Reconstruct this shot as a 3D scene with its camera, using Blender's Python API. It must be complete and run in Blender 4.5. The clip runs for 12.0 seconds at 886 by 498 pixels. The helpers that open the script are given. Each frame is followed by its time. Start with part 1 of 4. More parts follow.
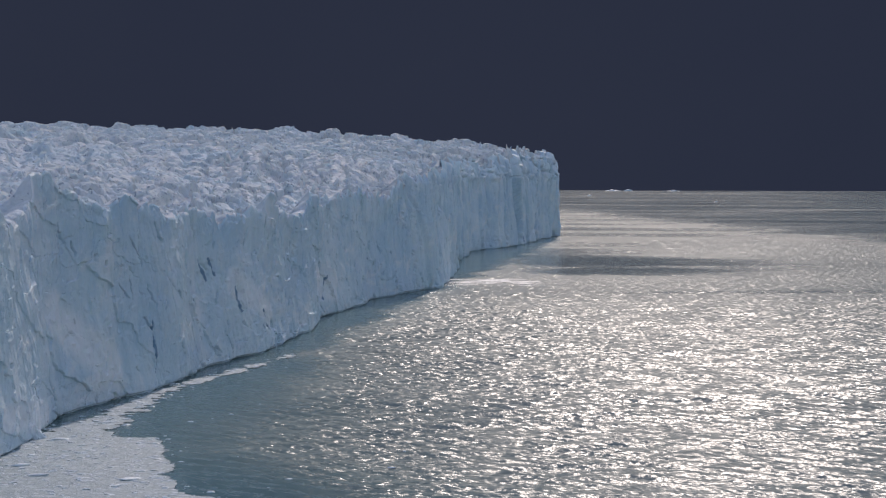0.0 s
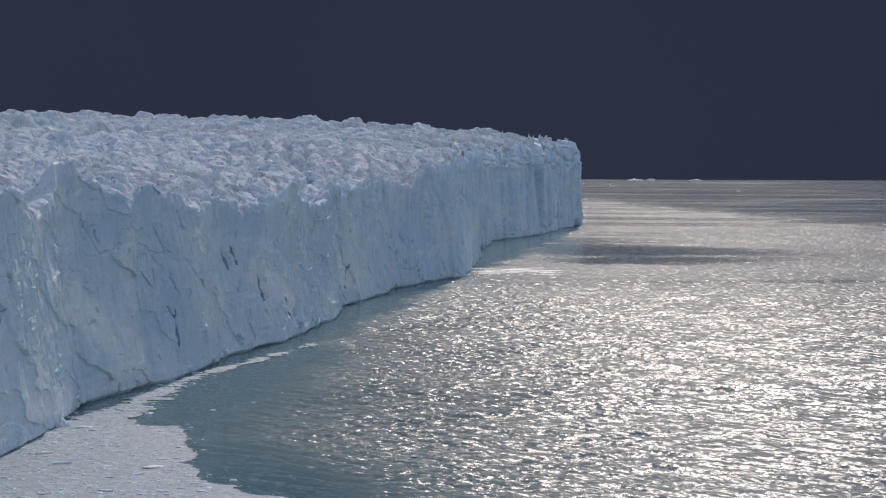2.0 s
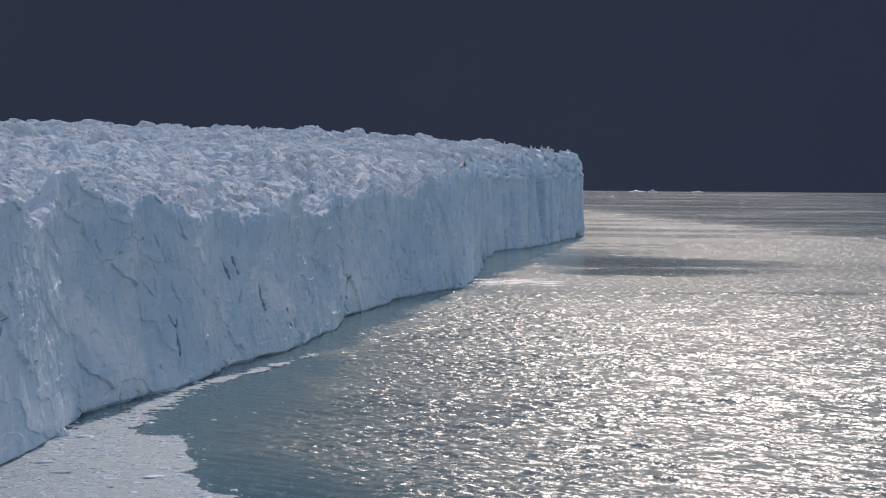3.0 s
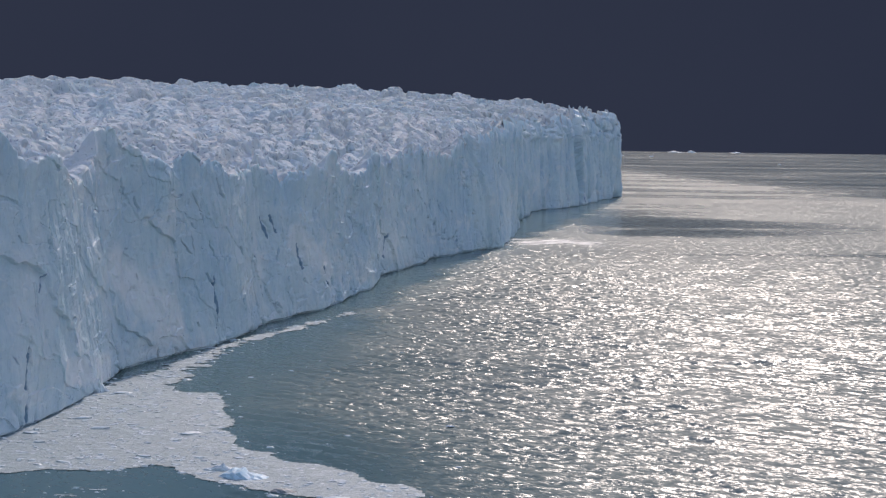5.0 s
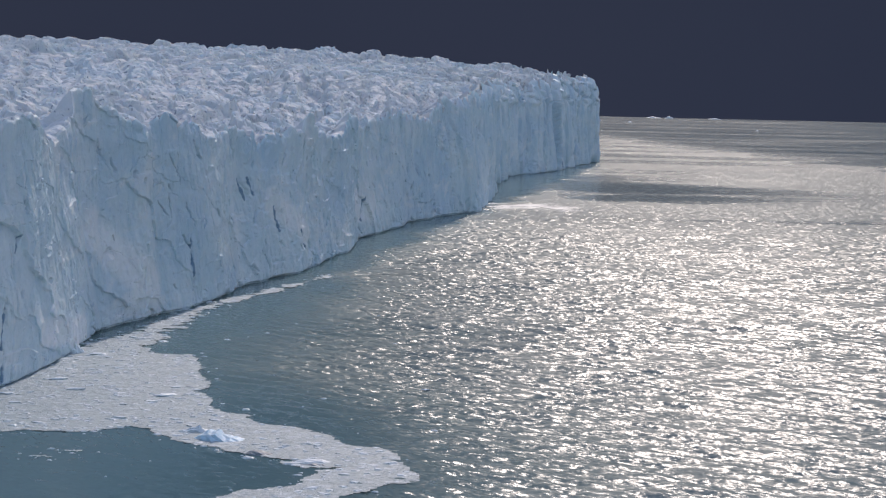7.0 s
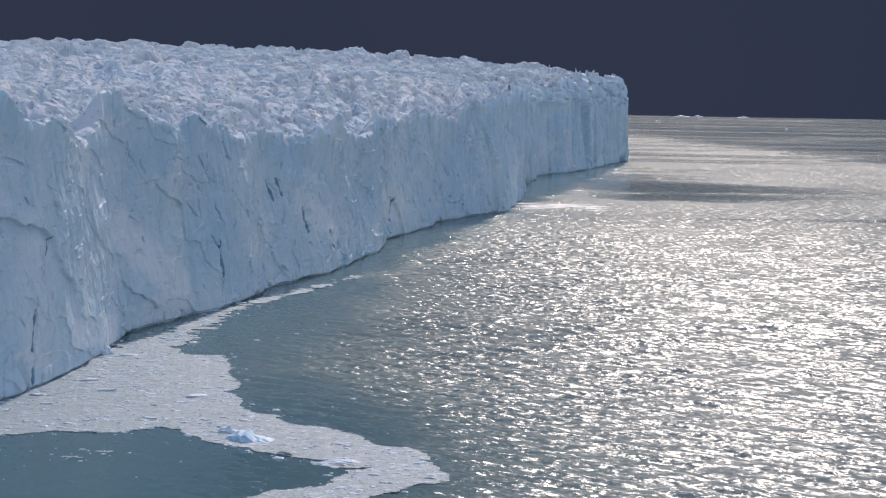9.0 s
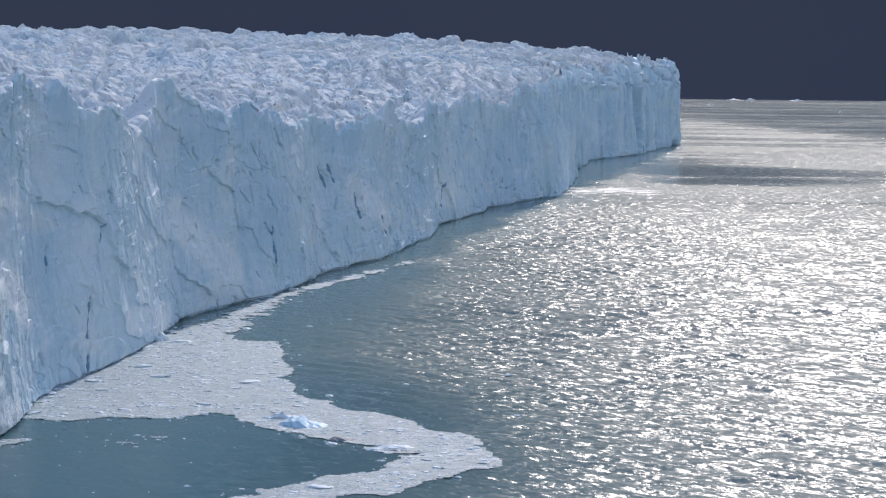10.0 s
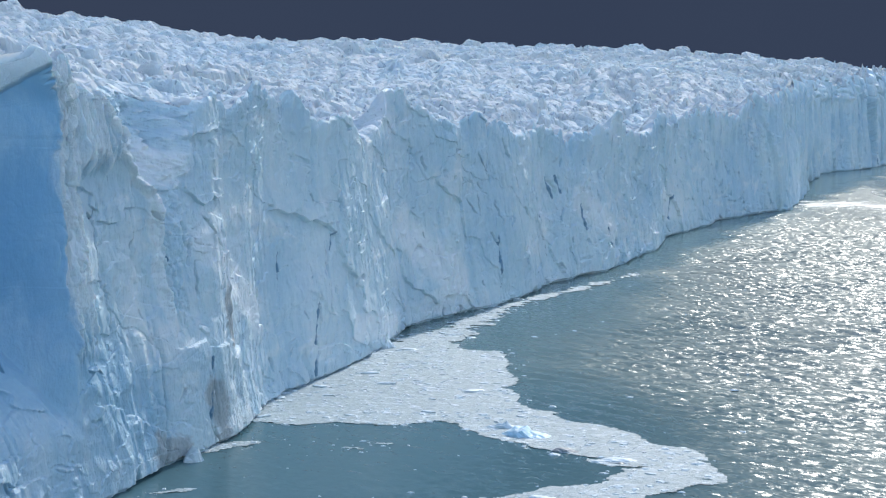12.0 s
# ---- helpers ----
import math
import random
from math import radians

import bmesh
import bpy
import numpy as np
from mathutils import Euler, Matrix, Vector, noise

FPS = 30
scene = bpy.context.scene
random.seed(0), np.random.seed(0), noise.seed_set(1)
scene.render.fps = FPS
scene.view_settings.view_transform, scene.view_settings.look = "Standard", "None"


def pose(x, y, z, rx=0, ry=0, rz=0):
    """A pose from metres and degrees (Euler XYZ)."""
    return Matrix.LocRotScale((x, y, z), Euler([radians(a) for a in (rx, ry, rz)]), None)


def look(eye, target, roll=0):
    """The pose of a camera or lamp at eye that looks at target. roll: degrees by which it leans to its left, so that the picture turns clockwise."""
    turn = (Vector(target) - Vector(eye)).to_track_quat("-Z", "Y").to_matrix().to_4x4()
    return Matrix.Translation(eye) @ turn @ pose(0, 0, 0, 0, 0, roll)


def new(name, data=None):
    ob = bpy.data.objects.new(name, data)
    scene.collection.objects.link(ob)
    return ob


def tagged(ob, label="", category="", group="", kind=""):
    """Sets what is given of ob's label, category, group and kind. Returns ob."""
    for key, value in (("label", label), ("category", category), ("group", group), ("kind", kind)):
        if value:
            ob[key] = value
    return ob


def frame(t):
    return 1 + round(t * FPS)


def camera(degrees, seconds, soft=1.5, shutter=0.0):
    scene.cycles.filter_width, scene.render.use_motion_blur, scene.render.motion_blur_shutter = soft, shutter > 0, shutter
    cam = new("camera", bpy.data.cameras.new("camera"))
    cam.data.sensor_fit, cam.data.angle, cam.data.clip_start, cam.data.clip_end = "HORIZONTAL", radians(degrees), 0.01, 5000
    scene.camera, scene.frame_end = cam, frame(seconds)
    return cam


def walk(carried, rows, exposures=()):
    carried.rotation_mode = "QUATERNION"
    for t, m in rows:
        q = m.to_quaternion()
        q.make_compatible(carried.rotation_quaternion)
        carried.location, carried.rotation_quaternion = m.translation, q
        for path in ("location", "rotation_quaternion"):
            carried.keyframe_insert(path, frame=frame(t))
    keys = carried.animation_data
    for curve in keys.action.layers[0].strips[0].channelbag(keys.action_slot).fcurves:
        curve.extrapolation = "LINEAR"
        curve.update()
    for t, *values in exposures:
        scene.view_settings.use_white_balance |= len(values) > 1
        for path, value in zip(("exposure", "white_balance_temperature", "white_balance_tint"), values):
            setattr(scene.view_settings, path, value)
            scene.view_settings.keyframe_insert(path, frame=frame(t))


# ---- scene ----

EYE = 48.0            # height of the viewpoint over the lake
SHORE = 4700.0        # distance of the far side of the lake
SUN_AZ, SUN_EL = 8.6, 34.0
WIND = 52.0           # the waves run along this direction, from east towards north


def aim(pan, tilt, roll):
    """The camera at the viewpoint, turned right by pan, up by tilt, leaning left by roll (degrees)."""
    return pose(0, 0, EYE, 0, 0, -pan) @ pose(0, 0, 0, 90 + tilt) @ pose(0, 0, 0, 0, 0, roll)


# ---------------------------------------------------------------- camera
cam = camera(28.04, 12.0, soft=1.2)
PATH = [
    (0.0, aim(2.420, -2.494, 0.223)),
    (0.5, aim(2.227, -2.325, 0.208)),
    (1.0, aim(2.169, -2.659, 0.214)),
    (1.5, aim(2.089, -2.686, 0.228)),
    (2.0, aim(1.708, -2.850, 0.254)),
    (2.5, aim(1.294, -2.235, 0.376)),
    (2.7, aim(1.622, -2.286, 0.444)),
    (4.3, aim(1.319, -3.592, 0.919)),
    (4.5, aim(1.027, -3.551, 0.948)),
    (5.0, aim(0.473, -3.824, 0.798)),
    (5.5, aim(-0.000, -3.611, 0.737)),
    (6.0, aim(0.583, -3.845, 0.646)),
    (6.5, aim(0.575, -5.019, 0.813)),
    (7.0, aim(1.232, -4.978, 1.329)),
    (7.2, aim(0.954, -5.241, 1.417)),
    (8.8, aim(0.741, -5.387, 1.214)),
    (9.0, aim(0.295, -4.999, 0.999)),
    (9.5, aim(-0.611, -5.624, 0.344)),
    (10.0, aim(-1.381, -5.491, 0.561)),
    (10.5, aim(-3.081, -5.001, 0.567)),
    (11.0, aim(-4.800, -5.557, 0.760)),
    (11.5, aim(-6.374, -4.342, 0.645)),
    (12.0, aim(-8.702, -5.218, 0.700)),
]
walk(cam, PATH, [(0.0, 0.2, 7000, 19), (5.5, 0.4, 7000, 19), (9.5, 0.6, 6850, 18), (10.5, 0.80, 6400, 12), (12.0, 1.02, 6400, 7)])

# ---------------------------------------------------------------- light
world = bpy.data.worlds.new("world")
scene.world = world
world.use_nodes = True
wn = world.node_tree
sky = wn.nodes.new("ShaderNodeTexSky")
sky.sky_type = "NISHITA"
sky.sun_disc = False
sky.sun_elevation = radians(SUN_EL)
sky.sun_rotation = radians(SUN_AZ)
sky.air_density, sky.dust_density = 1.0, 2.0
wn.nodes["Background"].inputs["Strength"].default_value = 0.15
# a dark storm stands ahead over the far shore and thins out towards the zenith and behind
where = wn.nodes.new("ShaderNodeTexCoord")
split = wn.nodes.new("ShaderNodeSeparateXYZ")
wn.links.new(where.outputs["Generated"], split.inputs[0])
ahead = wn.nodes.new("ShaderNodeMath")
ahead.operation = "MULTIPLY_ADD"
wn.links.new(split.outputs["Z"], ahead.inputs[0])
ahead.inputs[1].default_value = -0.9
wn.links.new(split.outputs["Y"], ahead.inputs[2])
cloud = wn.nodes.new("ShaderNodeTexNoise")
cloud.inputs["Scale"].default_value, cloud.inputs["Detail"].default_value = 3.0, 5.0
wn.links.new(where.outputs["Generated"], cloud.inputs["Vector"])
rag = wn.nodes.new("ShaderNodeMath")
rag.operation = "MULTIPLY_ADD"
rag.inputs[1].default_value = 0.35
wn.links.new(cloud.outputs["Fac"], rag.inputs[0])
wn.links.new(ahead.outputs[0], rag.inputs[2])
cover = wn.nodes.new("ShaderNodeMapRange")
cover.interpolation_type = "SMOOTHSTEP"
cover.inputs["From Min"].default_value, cover.inputs["From Max"].default_value = 0.05, 0.70
wn.links.new(rag.outputs[0], cover.inputs["Value"])
dark = wn.nodes.new("ShaderNodeMix")
dark.data_type = "RGBA"
wn.links.new(cloud.outputs["Fac"], dark.inputs["Factor"])
dark.inputs["A"].default_value = (0.100, 0.145, 0.278, 1)
dark.inputs["B"].default_value = (0.148, 0.200, 0.345, 1)
whole = wn.nodes.new("ShaderNodeMix")
whole.data_type = "RGBA"
wn.links.new(cover.outputs["Result"], whole.inputs["Factor"])
wn.links.new(sky.outputs["Color"], whole.inputs["A"])
wn.links.new(dark.outputs["Result"], whole.inputs["B"])
wn.links.new(whole.outputs["Result"], wn.nodes["Background"].inputs["Color"])

sun_way = Vector((math.sin(radians(SUN_AZ)) * math.cos(radians(SUN_EL)),
                  math.cos(radians(SUN_AZ)) * math.cos(radians(SUN_EL)), math.sin(radians(SUN_EL))))
sun = new("sun", bpy.data.lights.new("sun", "SUN"))
sun.data.energy, sun.data.angle, sun.data.color = 1.4, radians(0.6), (1.0, 0.95, 0.88)
sun.matrix_world = look(sun_way * 500, (0, 0, 0))


# ---------------------------------------------------------------- materials
class Nodes:
    """A small wrapper that keeps node materials short."""

    def __init__(self, name):
        self.mat = bpy.data.materials.new(name)
        self.mat.use_nodes = True
        self.t = self.mat.node_tree
        self.bsdf = self.t.nodes["Principled BSDF"]
        self.out = self.t.nodes["Material Output"]

    def add(self, kind, **sets):
        n = self.t.nodes.new("ShaderNode" + kind)
        for k, v in sets.items():
            setattr(n, k, v)
        return n

    def put(self, socket, value):
        if hasattr(value, "is_linked"):
            self.t.links.new(value, socket)
        else:
            socket.default_value = value

    def coords(self, scale=(1, 1, 1), turn=0.0):
        c = self.add("NewGeometry")
        m = self.add("Mapping")
        self.put(m.inputs["Vector"], c.outputs["Position"])
        m.inputs["Rotation"].default_value = (0, 0, turn)
        m.inputs["Scale"].default_value = scale
        return m.outputs["Vector"]

    def along(self, scale, turn):
        """Ground coordinates turned first and stretched after, for patterns that lie along one direction."""
        m = self.add("Mapping")
        self.put(m.inputs["Vector"], self.coords((1, 1, 1), turn))
        m.inputs["Scale"].default_value = scale
        return m.outputs["Vector"]

    def noise(self, vec, scale, detail=4.0, rough=0.55, distortion=0.0, out="Fac"):
        n = self.add("TexNoise")
        self.put(n.inputs["Vector"], vec)
        n.inputs["Scale"].default_value = scale
        n.inputs["Detail"].default_value = detail
        n.inputs["Roughness"].default_value = rough
        n.inputs["Distortion"].default_value = distortion
        return n.outputs[out]

    def ramp(self, fac, lo, hi, a=0.0, b=1.0):
        n = self.add("MapRange", interpolation_type="SMOOTHSTEP")
        self.put(n.inputs["Value"], fac)
        for key, v in zip(("From Min", "From Max", "To Min", "To Max"), (lo, hi, a, b)):
            self.put(n.inputs[key], v)
        return n.outputs["Result"]

    def math(self, op, a, b=0.0, c=0.0):
        n = self.add("Math", operation=op)
        for i, v in enumerate((a, b, c)):
            self.put(n.inputs[i], v)
        return n.outputs[0]

    def mix(self, fac, a, b):
        n = self.add("Mix", data_type="RGBA")
        self.put(n.inputs["Factor"], fac)
        self.put(n.inputs["A"], a if hasattr(a, "is_linked") else (*a, 1))
        self.put(n.inputs["B"], b if hasattr(b, "is_linked") else (*b, 1))
        return n.outputs["Result"]

    def bump(self, height, distance, strength=1.0):
        n = self.add("Bump")
        self.put(n.inputs["Height"], height)
        n.inputs["Distance"].default_value = distance
        n.inputs["Strength"].default_value = strength
        return n.outputs["Normal"]

    def set(self, **inputs):
        for k, v in inputs.items():
            s = self.bsdf.inputs[k.replace("_", " ")]
            self.put(s, (*v, 1) if k == "Base_Color" and isinstance(v, tuple) else v)
        return self.mat


# open cracks: northing and height of the upper end, then of the lower end, half width, depth
CRACKS = ((199.6, 33, 199.6, 24, 0.6, 3.0), (186, 26, 187, 20, 0.6, 2.6), (187, 20, 185, 16, 0.6, 2.6), (281, 13, 280, 1, 1.0, 3.0),
          (267, 22, 267, 18, 0.7, 2.0), (390, 15, 390, 4, 1.1, 2.6), (438, 26, 442, 21, 1.5, 3.4), (443, 26, 446, 22, 1.2, 2.6),
          (457, 18, 459, 12, 1.5, 3.4), (472, 11, 479, 4, 1.5, 2.8), (289, 24, 287, 21, 0.8, 2.0), (225, 12, 224, 4, 0.8, 3.0),
          (215.7, 31.5, 217.5, 25.5, 0.45, 1.6), (204.0, 41.5, 204.6, 36, 0.7, 2.6), (230, 17, 230, 14.5, 0.6, 2.0), (427, 17.5, 430, 15, 1.5, 2.4),
          (545, 8, 541, 1, 2.0, 3.4), (590, 13, 587, 6, 1.8, 2.8), (1180, 24, 1176, 3, 4.0, 6.0), (1240, 30, 1238, 14, 3.0, 4.0))


def mat_ice_face():
    """Glacier ice of the calving face: pale blue with streaks, white scars, grey dirt and fine fractures."""
    n = Nodes("ice_face")
    streak = n.noise(n.coords((1, 0.35, 0.22)), 0.20, 6, 0.6, 0.4)
    broad = n.noise(n.coords((1, 0.4, 0.8)), 0.06, 3, 0.5)
    fine = n.noise(n.coords((1, 0.4, 0.6)), 1.1, 5, 0.65)
    scar = n.noise(n.coords((1, 0.35, 1.0)), 0.10, 6, 0.62, 0.8)
    dirt = n.noise(n.coords((1, 1, 0.1)), 0.09, 6, 0.7, 0.6)
    c = n.mix(n.ramp(streak, 0.35, 0.65), (0.56, 0.70, 0.77), (0.69, 0.78, 0.82))
    c = n.mix(n.ramp(broad, 0.42, 0.62, 0.0, 0.5), c, (0.47, 0.63, 0.75))
    c = n.mix(n.ramp(scar, 0.53, 0.68, 0.0, 0.6), c, (0.84, 0.85, 0.85))
    c = n.mix(n.ramp(fine, 0.50, 0.74, 0.0, 0.3), c, (0.84, 0.88, 0.90))
    pits = n.noise(n.coords((1, 0.45, 0.5)), 0.7, 4, 0.6, 0.3)
    c = n.mix(n.ramp(pits, 0.63, 0.72, 0.0, 0.25), c, (0.34, 0.50, 0.62))
    c = n.mix(n.ramp(dirt, 0.66, 0.80, 0.0, 0.45), c, (0.30, 0.31, 0.31))
    geo = n.add("NewGeometry")
    xyz = n.add("SeparateXYZ")
    n.put(xyz.inputs[0], geo.outputs["Position"])
    X, Y, Z = xyz.outputs
    ragged = n.math("MULTIPLY_ADD", scar, 5.0, -2.5)
    cap = n.math("SUBTRACT", Z, n.math("MULTIPLY_ADD", X, 0.45, 44.6 + 84 * 0.45))
    # dense clear ice of the tower's flank
    flank = n.math("MULTIPLY", n.ramp(n.math("ADD", n.math("ADD", Y, n.ramp(Z, 45.0, 51.0, 0.0, 3.2)), n.math("MULTIPLY", ragged, 0.08)), 190.6, 190.1), n.ramp(n.math("ADD", Z, n.math("MULTIPLY", ragged, 3.0)), 11.0, 24.0))
    flank = n.math("MULTIPLY", flank, n.ramp(n.math("ADD", cap, n.math("MULTIPLY", ragged, 0.15)), 0.5, -0.3))

    def patch(ya, za, yb, zb, wide, rag=2.4):
        """How far a place lies inside a stroke on the face, ragged at its rim: 0 outside, 1 inside."""
        ly, lz = yb - ya, zb - za
        k = ly * ly + lz * lz
        dy, dz = n.math("SUBTRACT", Y, ya), n.math("SUBTRACT", Z, za)
        t = n.math("MULTIPLY_ADD", dy, ly / k, n.math("MULTIPLY", dz, lz / k))
        t = n.math("MINIMUM", n.math("MAXIMUM", t, 0.0), 1.0)
        gy = n.math("MULTIPLY_ADD", t, -ly, dy)
        gz = n.math("MULTIPLY_ADD", t, -lz, dz)
        g = n.math("SQRT", n.math("ADD", n.math("MULTIPLY", gy, gy), n.math("MULTIPLY", gz, gz)))
        g = n.math("MULTIPLY_ADD", ragged, rag, g)
        return n.ramp(g, wide, 0.45 * wide)

    # crushed white scars where slabs broke off, sunlight painted white on the tower's strip, fins and ridge, and silt
    # squeezed out at the foot
    for ya, za, yb, zb, wide in ((232, 25, 256, 14, 4.5), (346, 20, 372, 7, 6.0), (455, 20, 480, 9, 5.0), (300, 6, 330, 3, 3.5), (560, 14, 600, 8, 6.0),
                                 (187.0, 51, 190.0, 44, 1.4), (190.0, 44, 190.6, 17, 1.6), (192.2, 50, 192.6, 22, 0.8), (194.0, 48, 194.8, 17, 1.4), (195.8, 47, 196.3, 39.5, 0.55), (197.2, 47, 197.8, 40, 0.55), (198.6, 47, 199.3, 39.5, 0.55), (200.2, 47, 200.9, 40, 0.55), (201, 46, 214.5, 34, 1.3), (214.5, 34, 217, 16, 1.3), (210, 46, 221, 38, 4.5), (226, 27, 232, 22, 3.0), (338, 45, 330, 40, 2.5)):
        c = n.mix(n.math("MULTIPLY", patch(ya, za, yb, zb, wide, min(0.9, 0.35 * wide)), 0.85), c, n.mix(fine, (0.76, 0.81, 0.84), (0.90, 0.91, 0.92)))
    c = n.mix(n.math("MULTIPLY", patch(172, 12, 202, 7, 15.0, 1.5), 0.75), c, n.mix(n.ramp(streak, 0.4, 0.65), (0.34, 0.53, 0.67), (0.50, 0.64, 0.73)))
    veil = n.noise(n.coords((1, 1, 0.7)), 0.16, 5, 0.6, 0.5)
    c = n.mix(n.math("MULTIPLY", flank, n.ramp(broad, 0.3, 0.6, 0.85, 0.97)), c, n.mix(n.ramp(veil, 0.42, 0.72), (0.24, 0.45, 0.64), (0.42, 0.60, 0.73)))
    for ya, za, yb, zb, wide in ((224, 8, 229, 1, 3.0), (233, 19, 236, 14, 1.8), (210, 3, 216, 1, 2.5)):
        c = n.mix(n.math("MULTIPLY", patch(ya, za, yb, zb, wide), 0.6), c, n.mix(fine, (0.16, 0.15, 0.14), (0.42, 0.41, 0.40)))
    # dark blue in the cracks: dense ice, and their inner shade put into the colour
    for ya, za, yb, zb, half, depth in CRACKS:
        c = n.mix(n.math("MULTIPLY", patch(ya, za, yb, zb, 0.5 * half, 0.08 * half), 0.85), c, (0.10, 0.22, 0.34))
    # sharp arrises whitened: crushed ice, with the sunlit rim put into the colour
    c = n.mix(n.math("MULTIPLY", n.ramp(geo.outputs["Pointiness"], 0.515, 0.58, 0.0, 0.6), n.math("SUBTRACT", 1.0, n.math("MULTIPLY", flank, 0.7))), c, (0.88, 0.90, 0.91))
    rough = n.ramp(fine, 0.3, 0.7, 0.35, 0.65)
    relief = n.math("ADD", n.math("MULTIPLY", streak, 0.8), n.math("MULTIPLY_ADD", n.noise(n.coords((1, 1, 0.5)), 3.2, 4, 0.65), 0.22, n.math("MULTIPLY", fine, 0.4)))
    relief = n.math("MULTIPLY", relief, n.math("MULTIPLY_ADD", flank, -0.75, 1.0))
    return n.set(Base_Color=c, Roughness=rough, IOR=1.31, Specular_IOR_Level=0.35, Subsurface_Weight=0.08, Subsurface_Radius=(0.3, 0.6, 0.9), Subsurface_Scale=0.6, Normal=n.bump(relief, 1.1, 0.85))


def mat_ice_top():
    """Weathered, sun-whitened ice of the crevassed upper surface."""
    n = Nodes("ice_weathered")
    big = n.noise(n.coords(), 0.02, 4, 0.55)
    mid = n.noise(n.coords(), 0.16, 5, 0.6, 0.5)
    fine = n.noise(n.coords(), 1.3, 5, 0.65)
    dirt = n.noise(n.coords(), 0.045, 6, 0.7, 0.8)
    c = n.mix(n.ramp(mid, 0.35, 0.65), (0.53, 0.575, 0.60), (0.63, 0.645, 0.655))
    c = n.mix(n.ramp(big, 0.45, 0.65, 0.0, 0.5), c, (0.50, 0.61, 0.68))
    c = n.mix(n.ramp(dirt, 0.60, 0.75, 0.0, 0.25), c, (0.35, 0.35, 0.36))
    # dark specks painted on as the shade of small pits
    pit_shade = n.noise(n.coords((1, 0.45, 1), 0.5), 0.75, 3, 0.6, 0.6)
    c = n.mix(n.ramp(pit_shade, 0.62, 0.65, 0.0, 0.8), c, (0.22, 0.27, 0.33))
    lumps = n.add("TexVoronoi", feature="DISTANCE_TO_EDGE")
    warp = n.add("VectorMath", operation="MULTIPLY_ADD")
    n.put(warp.inputs[0], n.noise(n.coords(), 0.5, 3, 0.6, 0.0, "Color"))
    warp.inputs[1].default_value = (2.2, 2.2, 2.2)
    n.put(warp.inputs[2], n.coords())
    n.put(lumps.inputs["Vector"], warp.outputs[0])
    lumps.inputs["Scale"].default_value = 0.22
    relief = n.math("ADD", n.math("MULTIPLY", mid, 1.3), n.math("MULTIPLY", fine, 0.25))
    relief = n.math("ADD", relief, n.ramp(lumps.outputs["Distance"], 0.0, 0.30, 0.0, 0.8))
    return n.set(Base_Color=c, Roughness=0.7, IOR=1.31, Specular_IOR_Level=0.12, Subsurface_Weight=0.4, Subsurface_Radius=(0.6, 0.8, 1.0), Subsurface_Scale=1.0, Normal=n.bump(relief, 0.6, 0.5))


